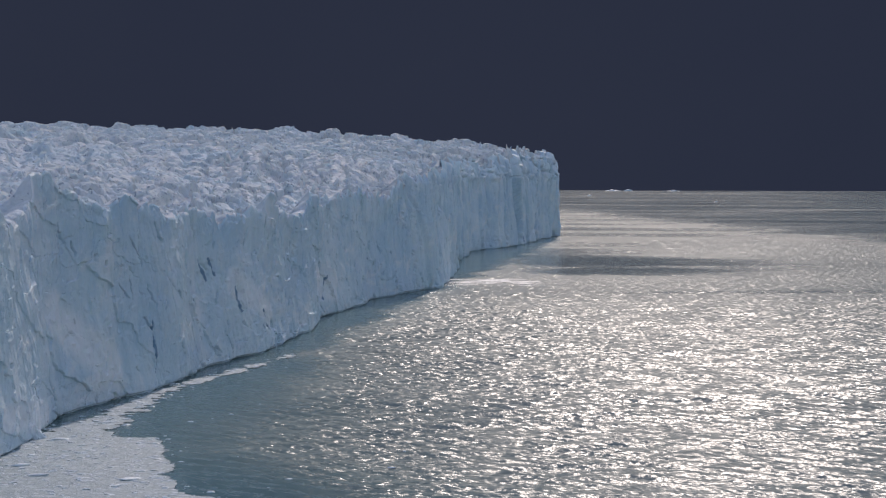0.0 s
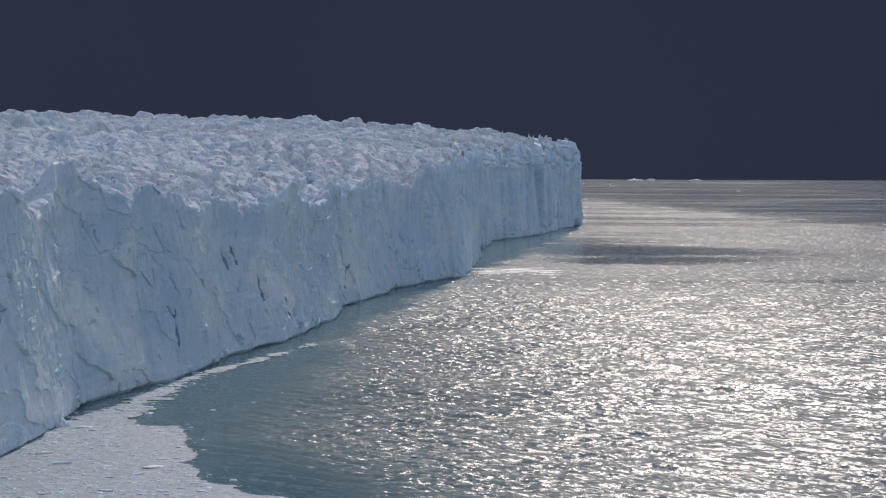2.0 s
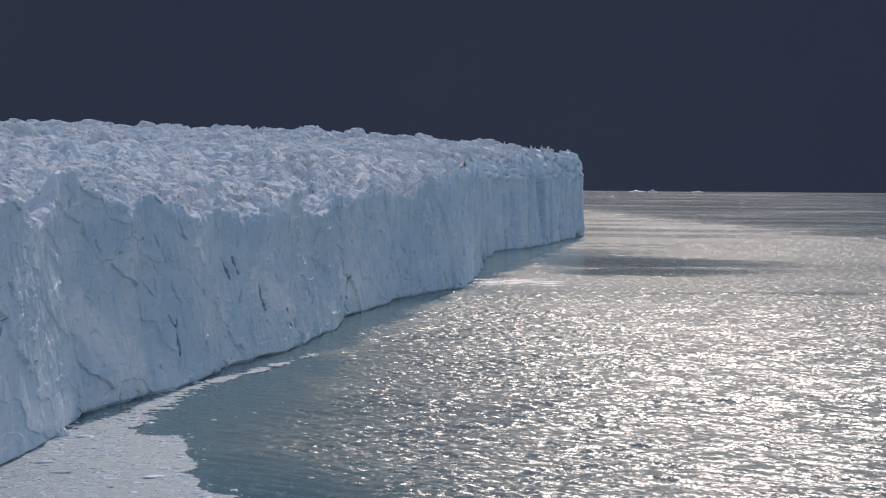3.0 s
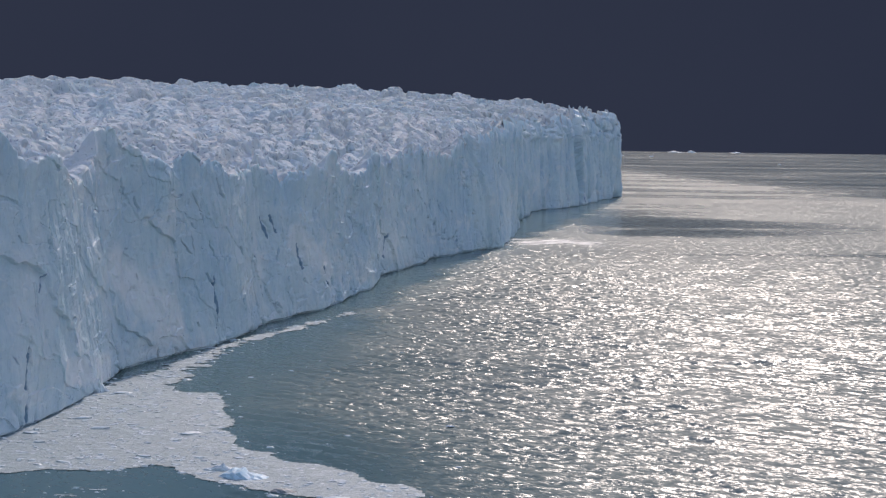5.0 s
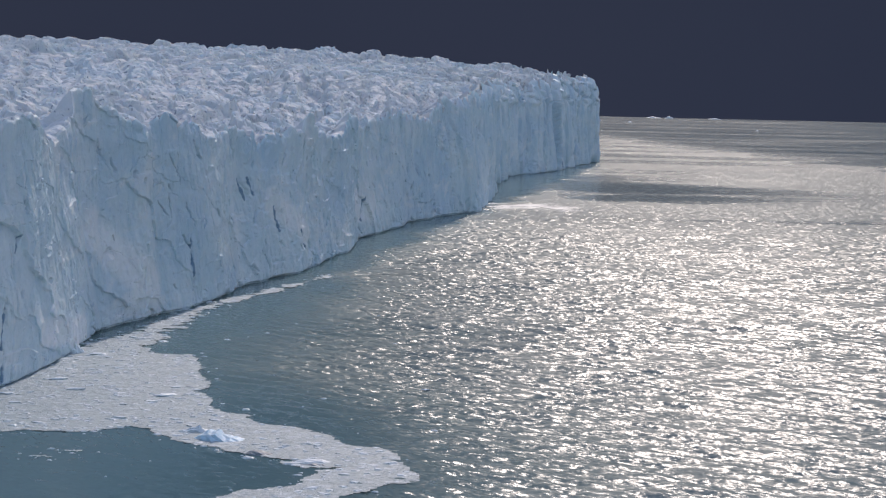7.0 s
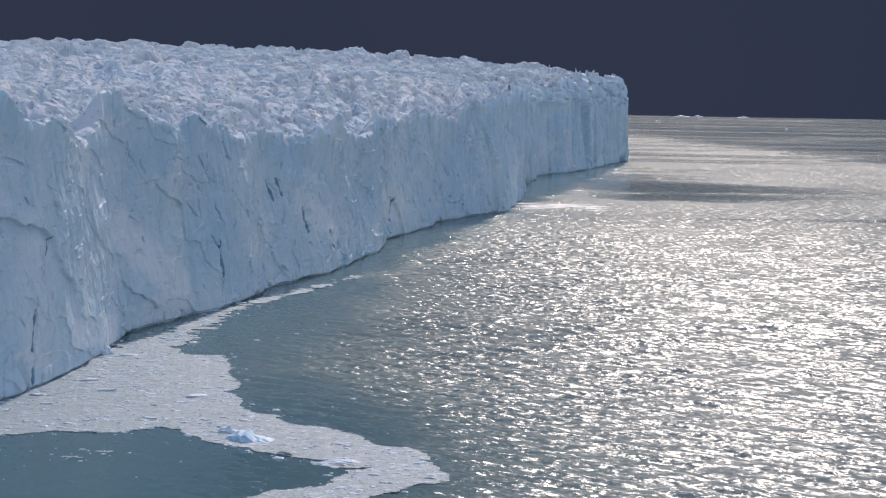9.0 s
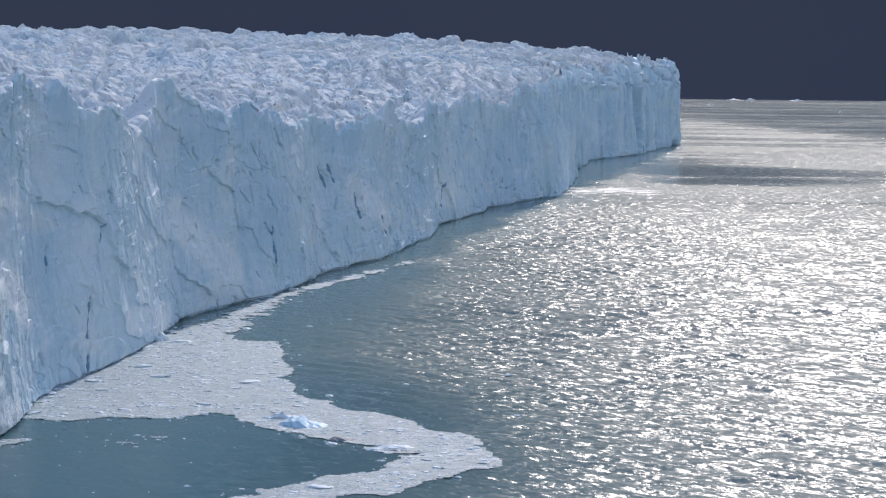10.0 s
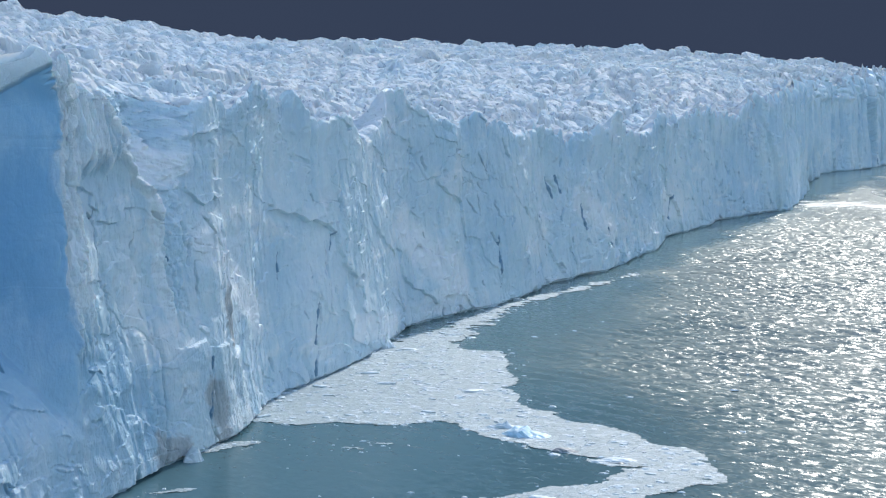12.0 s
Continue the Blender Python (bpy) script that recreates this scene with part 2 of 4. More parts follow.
def mat_water():
    """Turbid green-grey glacial lake: wind waves in the open, calm in the lee of the ice, slicks and cat's-paws."""
    n = Nodes("glacial_water")
    geo = n.add("NewGeometry")
    xyz = n.add("SeparateXYZ")
    n.put(xyz.inputs[0], geo.outputs["Position"])
    # metres off the ice front, roughly
    off = n.math("ADD", n.math("MULTIPLY_ADD", n.math("MINIMUM", xyz.outputs["Y"], 1250.0), -0.192, 118.0), xyz.outputs["X"])
    wobble = n.noise(n.coords(), 0.02, 4, 0.6)
    off = n.math("ADD", off, n.math("MULTIPLY_ADD", wobble, 36.0, -18.0))
    off = n.math("SUBTRACT", off, n.ramp(xyz.outputs["Y"], 320.0, 225.0, 0.0, 46.0))
    off = n.math("MULTIPLY", off, n.ramp(xyz.outputs["Y"], 340.0, 520.0, 1.0, 3.0))
    lee = n.ramp(off, -4.0, 52.0, 0.24, 1.0)
    X, Y = xyz.outputs["X"], xyz.outputs["Y"]
    patchy = n.noise(n.coords((0.35, 1, 1), 0.05), 0.006, 5, 0.6)
    gust = n.ramp(patchy, 0.28, 0.70, 0.72, 1.0)
    streaks = n.noise(n.coords((0.22, 1, 1), 0.03), 0.011, 5, 0.62)
    wide = n.math("MULTIPLY_ADD", patchy, 260.0, -130.0)
    ripple = n.math("MULTIPLY_ADD", n.noise(n.coords((1, 0.5, 1)), 0.03, 3, 0.6), 300.0, -150.0)
    shift = n.math("ADD", n.math("MULTIPLY_ADD", streaks, 900.0, -450.0), ripple)
    # a slick beyond the last corner of the ice, thinning out over the lake
    band = n.math("MULTIPLY", n.ramp(n.math("ADD", Y, shift), 720.0, 960.0), n.ramp(n.math("ADD", Y, shift), 1340.0, 1040.0))
    band = n.math("MULTIPLY", band, n.ramp(n.math("ADD", X, wide), 250.0, 90.0, 0.0, 1.0))
    band = n.math("MULTIPLY", band, n.ramp(X, 55.0, 100.0))
    gust = n.math("MULTIPLY", gust, n.ramp(band, 0.0, 1.0, 0.92, 0.50))
    gust = n.math("MULTIPLY", gust, n.ramp(n.math("MULTIPLY", n.ramp(Y, 1000.0, 1500.0), n.ramp(streaks, 0.58, 0.44)), 0.0, 1.0, 1.0, 0.74))
    # light airs towards the far shore
    lull = n.ramp(n.math("ADD", n.math("MULTIPLY_ADD", X, 8.0, Y), n.math("MULTIPLY", shift, 3.0)), 3800.0, 4700.0)
    gust = n.math("MULTIPLY", gust, n.ramp(lull, 0.0, 1.0, 1.0, 0.66))
    gust = n.math("MULTIPLY", gust, n.ramp(Y, 460.0, 220.0, 1.0, 0.88))
    power = n.math("MULTIPLY", lee, gust)
    turn = radians(-WIND)
    w1 = n.noise(n.along((1, 0.45, 1), turn), 0.95, 2, 0.55, 0.3, "Color")
    w2 = n.noise(n.along((1, 0.5, 1), turn + 0.15), 1.9, 2, 0.5, 0.3, "Color")
    w3 = n.noise(n.coords((1, 1, 1), turn - 0.3), 5.5, 2, 0.5, 0.0, "Color")
    total = n.add("VectorMath", operation="SCALE")
    s12 = n.add("VectorMath", operation="ADD")
    s123 = n.add("VectorMath", operation="ADD")
    parts = []
    grown = n.add("VectorMath", operation="SCALE")
    centred = n.add("VectorMath", operation="SUBTRACT")
    n.put(centred.inputs[0], w1)
    centred.inputs[1].default_value = (0.5, 0.5, 0.5)
    n.put(grown.inputs[0], centred.outputs[0])
    n.put(grown.inputs["Scale"], n.ramp(xyz.outputs["Y"], 350.0, 620.0, 1.0, 1.9))
    moved = n.add("VectorMath", operation="ADD")
    n.put(moved.inputs[0], grown.outputs[0])
    moved.inputs[1].default_value = (0.5, 0.5, 0.5)
    w1 = moved.outputs[0]
    for w, amp in ((w1, (1.15, 0.85, 0)), (w2, (1.05, 0.75, 0)), (w3, (0.85, 0.5, 0))):
        c = n.add("VectorMath", operation="SUBTRACT")
        n.put(c.inputs[0], w)
        c.inputs[1].default_value = (0.5, 0.5, 0.5)
        m = n.add("VectorMath", operation="MULTIPLY")
        n.put(m.inputs[0], c.outputs[0])
        m.inputs[1].default_value = amp
        parts.append(m.outputs[0])
    n.put(s12.inputs[0], parts[0])
    n.put(s12.inputs[1], parts[1])
    n.put(s123.inputs[0], s12.outputs[0])
    n.put(s123.inputs[1], parts[2])
    # groups of waves that steepen and flatten, longer where the fetch is longer
    near_group = n.math("MULTIPLY", n.math("SUBTRACT", n.noise(n.coords((0.34, 0.075, 1), 0.06), 1.0, 3, 0.6), 0.5), n.ramp(Y, 320.0, 620.0, 0.0, 0.4))
    far_group = n.math("MULTIPLY", n.math("SUBTRACT", n.noise(n.coords((0.16, 0.022, 1), 0.04), 1.0, 3, 0.6), 0.5), n.ramp(Y, 700.0, 1100.0, 0.0, 0.5))
    groups = n.add("CombineXYZ")
    n.put(groups.inputs["Y"], n.math("ADD", near_group, far_group))
    s0 = n.add("VectorMath", operation="ADD")
    n.put(s0.inputs[0], s123.outputs[0])
    n.put(s0.inputs[1], groups.outputs[0])
    n.put(total.inputs[0], s0.outputs[0])
    n.put(total.inputs["Scale"], power)
    up = n.add("VectorMath", operation="ADD")
    n.put(up.inputs[0], total.outputs[0])
    n.put(up.inputs[1], geo.outputs["Normal"])
    unit = n.add("VectorMath", operation="NORMALIZE")
    n.put(unit.inputs[0], up.outputs[0])
    silt = n.noise(n.coords(), 0.008, 4, 0.6)
    c = n.mix(n.ramp(silt, 0.35, 0.65), (0.128, 0.188, 0.197), (0.158, 0.212, 0.216))
    c = n.mix(n.ramp(off, 75.0, 5.0, 0.0, 0.75), c, (0.094, 0.176, 0.186))
    clear = n.math("MULTIPLY", n.ramp(off, 45.0, 0.0), n.ramp(xyz.outputs["Y"], 330.0, 240.0))
    c = n.mix(clear, c, (0.075, 0.150, 0.176))
    return n.set(Base_Color=c, Roughness=n.ramp(power, 0.1, 1.0, 0.10, 0.35), IOR=1.333, Specular_IOR_Level=0.168, Normal=unit.outputs[0])


def mat_slush():
    """Packed brash and slush between the floes: wet grey-white with white grains and dark gaps."""
    n = Nodes("brash_slush")
    a = n.noise(n.coords(), 1.3, 6, 0.75)
    b = n.noise(n.coords((0.6, 1, 1), 0.3), 0.12, 4, 0.6)
    d = n.noise(n.coords((0.5, 1, 1), 0.2), 0.55, 5, 0.7, 0.4)
    c = n.mix(n.ramp(a, 0.36, 0.64), (0.15, 0.235, 0.275), (0.31, 0.415, 0.475))
    c = n.mix(n.ramp(b, 0.4, 0.65, 0.0, 0.5), c, (0.26, 0.35, 0.40))
    c = n.mix(n.ramp(d, 0.54, 0.64, 0.0, 0.8), c, (0.48, 0.58, 0.64))
    c = n.mix(n.ramp(d, 0.42, 0.34, 0.0, 0.5), c, (0.11, 0.19, 0.225))
    return n.set(Base_Color=c, Roughness=0.55, Normal=n.bump(n.math("ADD", a, d), 0.25, 0.8))


def mat_floe(name, lo, hi):
    n = Nodes(name)
    a = n.noise(n.coords(), 0.7, 5, 0.65)
    info = n.add("ObjectInfo")
    c = n.mix(n.ramp(a, 0.35, 0.65), lo, hi)
    c = n.mix(n.math("MULTIPLY", info.outputs["Random"], 0.2), c, (0.66, 0.76, 0.80))
    return n.set(Base_Color=c, Roughness=0.45, IOR=1.31, Normal=n.bump(a, 0.3, 0.7))


ICE_FACE, ICE_TOP, WATER, SLUSH = mat_ice_face(), mat_ice_top(), mat_water(), mat_slush()
FLOE = mat_floe("floe_ice", (0.54, 0.63, 0.68), (0.74, 0.81, 0.85))
GREY = mat_floe("dirty_ice", (0.11, 0.13, 0.15), (0.30, 0.33, 0.35))
BLUE = mat_floe("blue_ice", (0.36, 0.62, 0.80), (0.66, 0.80, 0.88))
FOAM = mat_floe("foam", (0.66, 0.68, 0.68), (0.80, 0.81, 0.80))


# ---------------------------------------------------------------- numeric helpers
def hash2(i, j, seed):
    h = (i.astype(np.int64) * 374761393 + j.astype(np.int64) * 668265263 + seed * 1274126177) & 0xFFFFFFFF
    h = ((h ^ (h >> 13)) * 1103515245) & 0xFFFFFFFF
    h = ((h ^ (h >> 16)) * 2246822519) & 0xFFFFFFFF
    return ((h ^ (h >> 15)) & 0xFFFFFF) / float(0x1000000)


def grain(x, y, seed=0):
    """Gradient noise, about -1 to 1."""
    i, j = np.floor(x), np.floor(y)
    fx, fy = x - i, y - j
    u, v = fx * fx * fx * (fx * (fx * 6 - 15) + 10), fy * fy * fy * (fy * (fy * 6 - 15) + 10)
    out = 0
    for a in (0, 1):
        for b in (0, 1):
            t = hash2(i + a, j + b, seed) * 2 * np.pi
            out = out + (np.cos(t) * (fx - a) + np.sin(t) * (fy - b)) * (u if a else 1 - u) * (v if b else 1 - v)
    return out * 1.5


def fbm(x, y, octaves=4, seed=0, gain=0.5):
    out, amp = 0, 1.0
    for k in range(octaves):
        out = out + amp * grain(x * 2 ** k, y * 2 ** k, seed + 17 * k)
        amp *= gain
    return out


def ridged(x, y, octaves=3, seed=0, gain=0.5):
    """Sharp ridges at 1, valleys towards 0."""
    out, amp, tot = 0, 1.0, 0
    for k in range(octaves):
        out = out + amp * (1 - np.abs(grain(x * 2 ** k, y * 2 ** k, seed + 31 * k)))
        tot += amp
        amp *= gain
    return out / tot


def cells(x, y, seed=0):
    """Voronoi: distances to the nearest and second nearest seed, and the nearest one's cell."""
    i, j = np.floor(x), np.floor(y)
    d1, d2 = np.full(x.shape, 9.0), np.full(x.shape, 9.0)
    ci, cj = i.copy(), j.copy()
    dx1, dy1 = np.zeros(x.shape), np.zeros(x.shape)
    for a in (-1, 0, 1):
        for b in (-1, 0, 1):
            px, py = i + a + hash2(i + a, j + b, seed), j + b + hash2(i + a, j + b, seed + 5)
            d = np.hypot(x - px, y - py)
            near = d < d1
            d2 = np.where(near, d1, np.minimum(d2, d))
            ci, cj = np.where(near, i + a, ci), np.where(near, j + b, cj)
            dx1, dy1 = np.where(near, x - px, dx1), np.where(near, y - py, dy1)
            d1 = np.where(near, d, d1)
    return d1, d2, ci, cj, dx1, dy1


def smooth(x, lo, hi):
    t = np.clip((x - lo) / (hi - lo), 0, 1)
    return t * t * (3 - 2 * t)


def grid_mesh(name, pts, flip=False, soft=True):
    """A mesh from a grid of points, rows x columns x 3."""
    r, c = pts.shape[:2]
    idx = np.arange(r * c).reshape(r, c)
    q = np.stack([idx[:-1, :-1], idx[:-1, 1:], idx[1:, 1:], idx[1:, :-1]], -1).reshape(-1, 4)
    if flip:
        q = q[:, ::-1]
    return quad_mesh(name, pts.reshape(-1, 3), q, soft)


def quad_mesh(name, verts, quads, soft=True):
    me = bpy.data.meshes.new(name)
    me.vertices.add(len(verts))
    me.vertices.foreach_set("co", np.ascontiguousarray(verts, dtype=np.float32).ravel())
    me.loops.add(quads.size)
    me.loops.foreach_set("vertex_index", np.ascontiguousarray(quads, dtype=np.int32).ravel())
    me.polygons.add(len(quads))
    me.polygons.foreach_set("loop_start", np.arange(0, quads.size, 4, dtype=np.int32))
    me.polygons.foreach_set("use_smooth", np.full(len(quads), soft))
    me.update(calc_edges=True)
    me.validate()
    return me


def part(name, me, material, parent=None, label=""):
    ob = new(name, me)
    if not me.materials:
        me.materials.append(material)
    if parent:
        ob.parent = parent
    return tagged(ob, label)


def from_bm(name, bm):
    me = bpy.data.meshes.new(name)
    bm.to_mesh(me)
    bm.free()
    return me


# ---------------------------------------------------------------- lake and distance
def row_step(y):
    """Distance between two rows of the lake's mesh."""
    return np.where(y < 600, 0.0024 * y + 0.14, 0.006 * y - 2.02)


def swell(x, y):
    """Height of the wind waves: many small trains about one wind, damped in the lee of the ice."""
    rng = random.Random(23)
    h = np.zeros(x.shape)
    for k in range(34):
        length = 1.8 * (3.7 ** (k / 33.0))
        way = radians(WIND + rng.gauss(0, 10) if k % 3 else 84 + rng.gauss(0, 16))
        amp = 0.0155 * length ** 0.70 * (1.75 if 4.2 < length < 7.0 and k % 3 else 1.0)
        num = 2 * np.pi / length
        p = num * (x * math.cos(way) + y * math.sin(way)) + rng.uniform(0, 6.28) + 0.8 * grain(x / 90, y / 90, 300 + k)
        fine = smooth(length / row_step(y), 2.0, 3.2)
        h = h + amp * fine * (np.sin(p) + 0.25 * np.sin(2 * p + 0.6))
    off = (x + 118 - 0.192 * np.minimum(y, 1250) - 46 * smooth(320 - y, 0, 95)) * (1 + 1.6 * smooth(y, 380, 600))
    lee = 0.04 + 0.96 * smooth(off, 8, 66)
    return h * lee * (0.68 + 0.32 * smooth(y, 230, 430)) * smooth(2600 - y, 0, 1200) * smooth(y, 60, 160)


def lake():
    rows = [-SHORE, -600.0, 0.0, 60.0, 110.0]
    y = 150.0
    while y < 1600:
        rows.append(y)
        y += float(row_step(y))
    while y < SHORE - 60:
        rows.append(y)
        y *= 1.02
    rows = np.array(rows + [SHORE])[:, None]
    fan = np.linspace(-0.30, 0.32, 540)[None, :]
    reach = np.maximum(rows, 150.0)
    X = fan * reach
    X = np.hstack([-SHORE + 0 * rows, X[:, :1] - 200, X, X[:, -1:] + 200, SHORE + 0 * rows])
    Y = rows + 0 * X
    Z = swell(X, Y)
    Z[:, :2], Z[:, -2:] = 0, 0
    me = grid_mesh("water", np.stack([X, Y, Z], -1))
    return tagged(part("water", me, WATER), "wind-rippled green-grey glacial lake, calm beside the ice", "lake", kind="structure")


lake()

# ---------------------------------------------------------------- the glacier
FRONT = ((-80, 110), (-73, 150), (-68, 200), (-65, 245), (-61, 300), (-59, 345), (-48, 385), (-40, 430), (-29, 463),
         (-21, 513), (-13, 583), (2, 662), (30, 745), (44, 855), (57, 1030), (93, 1145), (124, 1262), (139, 1310), (144, 1335))
# height of the front's crest by northing
CREST_NEAR = ((110, 46), (170, 48.2), (180, 46.4), (185.2, 47.2), (186.0, 49.2), (186.5, 51.9), (187.5, 49.2), (190.4, 49.0), (192.6, 51.2), (193.9, 49.4),
              (195.5, 47.3), (198.7, 47.4), (200.4, 46.5), (204, 45.8), (216, 46.1), (220.8, 47.7), (225.5, 46.9), (229.5, 45.0), (233, 46.2),
              (237.5, 47.6), (242.5, 45.0), (247, 46.5), (251.9, 48.1), (258, 47.3), (261.1, 44.8), (263, 46.4), (270, 46.8), (276, 46.7),
              (278.5, 44.5), (287, 42.6), (293.7, 44.1), (301.5, 42.8), (307, 40.9), (312.5, 38.8), (317.4, 37.7), (324.4, 39.5), (334, 41.1))
CREST_FAR = ((337, 43), (339, 47), (344.4, 48.0), (350, 47.2), (353, 44.6), (359.4, 42.7), (370, 39.8), (378, 41.8), (381.7, 42.7), (386, 40.9),
             (393, 40.9), (407, 38.1), (434, 39.6), (447, 36.5), (460, 37.3), (476, 37.5), (480, 40.8), (486, 40.6), (490, 38), (510, 36.5), (526, 34.5),
             (536, 36.5), (545, 40.0), (556, 40.0), (562, 38), (579, 37.2), (600, 38.8), (619, 40.1), (652, 40.9), (680, 38.0), (692, 39.5), (700, 44.5),
             (722, 46.2), (756, 47.5), (860, 49), (1040, 50.5), (1100, 54), (1180, 58.5), (1250, 60), (1310, 59.5), (1335, 58))
CREST = CREST_NEAR + CREST_FAR
INLAND = np.array((-0.978, 0.208))


def front_line():
    """The front as a dense smooth line: eastings and northings by distance along it."""
    p = np.array(FRONT, float)
    p = np.vstack([2 * p[0] - p[1], p, 2 * p[-1] - p[-2]])
    out = []
    for k in range(1, len(p) - 2):
        t = np.linspace(0, 1, 60, endpoint=False)[:, None]
        a, b, c, d = p[k - 1:k + 3]
        out.append(0.5 * (2 * b + (c - a) * t + (2 * a - 5 * b + 4 * c - d) * t ** 2 + (3 * b - a - 3 * c + d) * t ** 3))
    line = np.vstack(out + [p[-2:-1]])
    s = np.concatenate([[0], np.cumsum(np.hypot(*np.diff(line, axis=0).T))])
    return s, line


LINE_S, LINE = front_line()
LENGTH = LINE_S[-1]


def on_front(s):
    return np.interp(s, LINE_S, LINE[:, 0]), np.interp(s, LINE_S, LINE[:, 1])


def crest_blocks(s, y):
    """The crest is split into upright blocks: each one's height, the gap between two, and its slant."""
    t = s / 8.5 * (1 - smooth(y, 600, 1000)) + (s / 12.0 + 300) * smooth(y, 600, 1000)
    d1, d2, ci, cj, dx, dy = cells(t + 0.15 * fbm(s / 5, s * 0, 2, 55), s * 0 + 0.5, 56)
    return hash2(ci, cj, 57) - 0.45, np.exp(-((d2 - d1) / 0.10) ** 2), dx * (hash2(ci, cj, 58) - 0.5) * 2


def crest_height(s):
    x, y = on_front(s)
    t = np.array(CREST, float)
    z = np.interp(y, t[:, 0], t[:, 1])
    amp = (0.45 + 0.45 * smooth(y, 350, 400) + 2.4 * smooth(y, 480, 1000)) * (1 - 0.7 * np.exp(-((y - 196) / 20.0) ** 4))
    block, notch, tilt = crest_blocks(s, y)
    z = z + amp * (2.6 * block - 2.2 * notch + 1.6 * tilt + 0.8 * fbm(s / 2.6, s * 0 + 7.7, 3, 8))
    return z


def cracks(y, z):
    """Depth of the open cracks at a place on the face."""
    out = np.zeros(z.shape)
    for ya, za, yb, zb, half, deep in CRACKS:
        t = np.clip((za - z) / (za - zb), 0, 1)
        bend = 0.9 * half * fbm(z / 3.5 + ya, z * 0 + ya, 3, 140)
        half = 0.62 * half
        gap = np.abs(y - ya - (yb - ya) * t - bend)
        out = np.maximum(out, 0.16 * deep * np.clip(1.3 - 1.3 * gap / half, 0, 1) * smooth(z, zb - 1.2, zb + 0.5) * smooth(za + 1.2 - z, 0, 1.6))
    return out


def saw(t):
    """A blunt sawtooth, 0 to 1: a slow fall, then a quick rise."""
    f = t - np.floor(t)
    return np.where(f < 0.82, 1 - f / 0.82, (f - 0.82) / 0.18)


def rubble(y, z, size, seed):
    """Broken lumps on a slope, 0 to 1 with sharp gaps between them."""
    d1, d2, ci, cj, dx, dy = cells(y / size + 0.3 * fbm(y / size, z / size, 2, seed), z / size * 0.8, seed)
    return hash2(ci, cj, seed + 1) * 0.8 + 0.6 * dy + 0.5 * np.exp(-((d2 - d1) / 0.12) ** 2)


def tower_edge(z):
    """Northing of the sharp corner between the tower's clear flank and the front."""
    return 189.6 - 3.2 * smooth(z, 45.0, 51.0) + 0.25 * np.sin(z / 2.6)


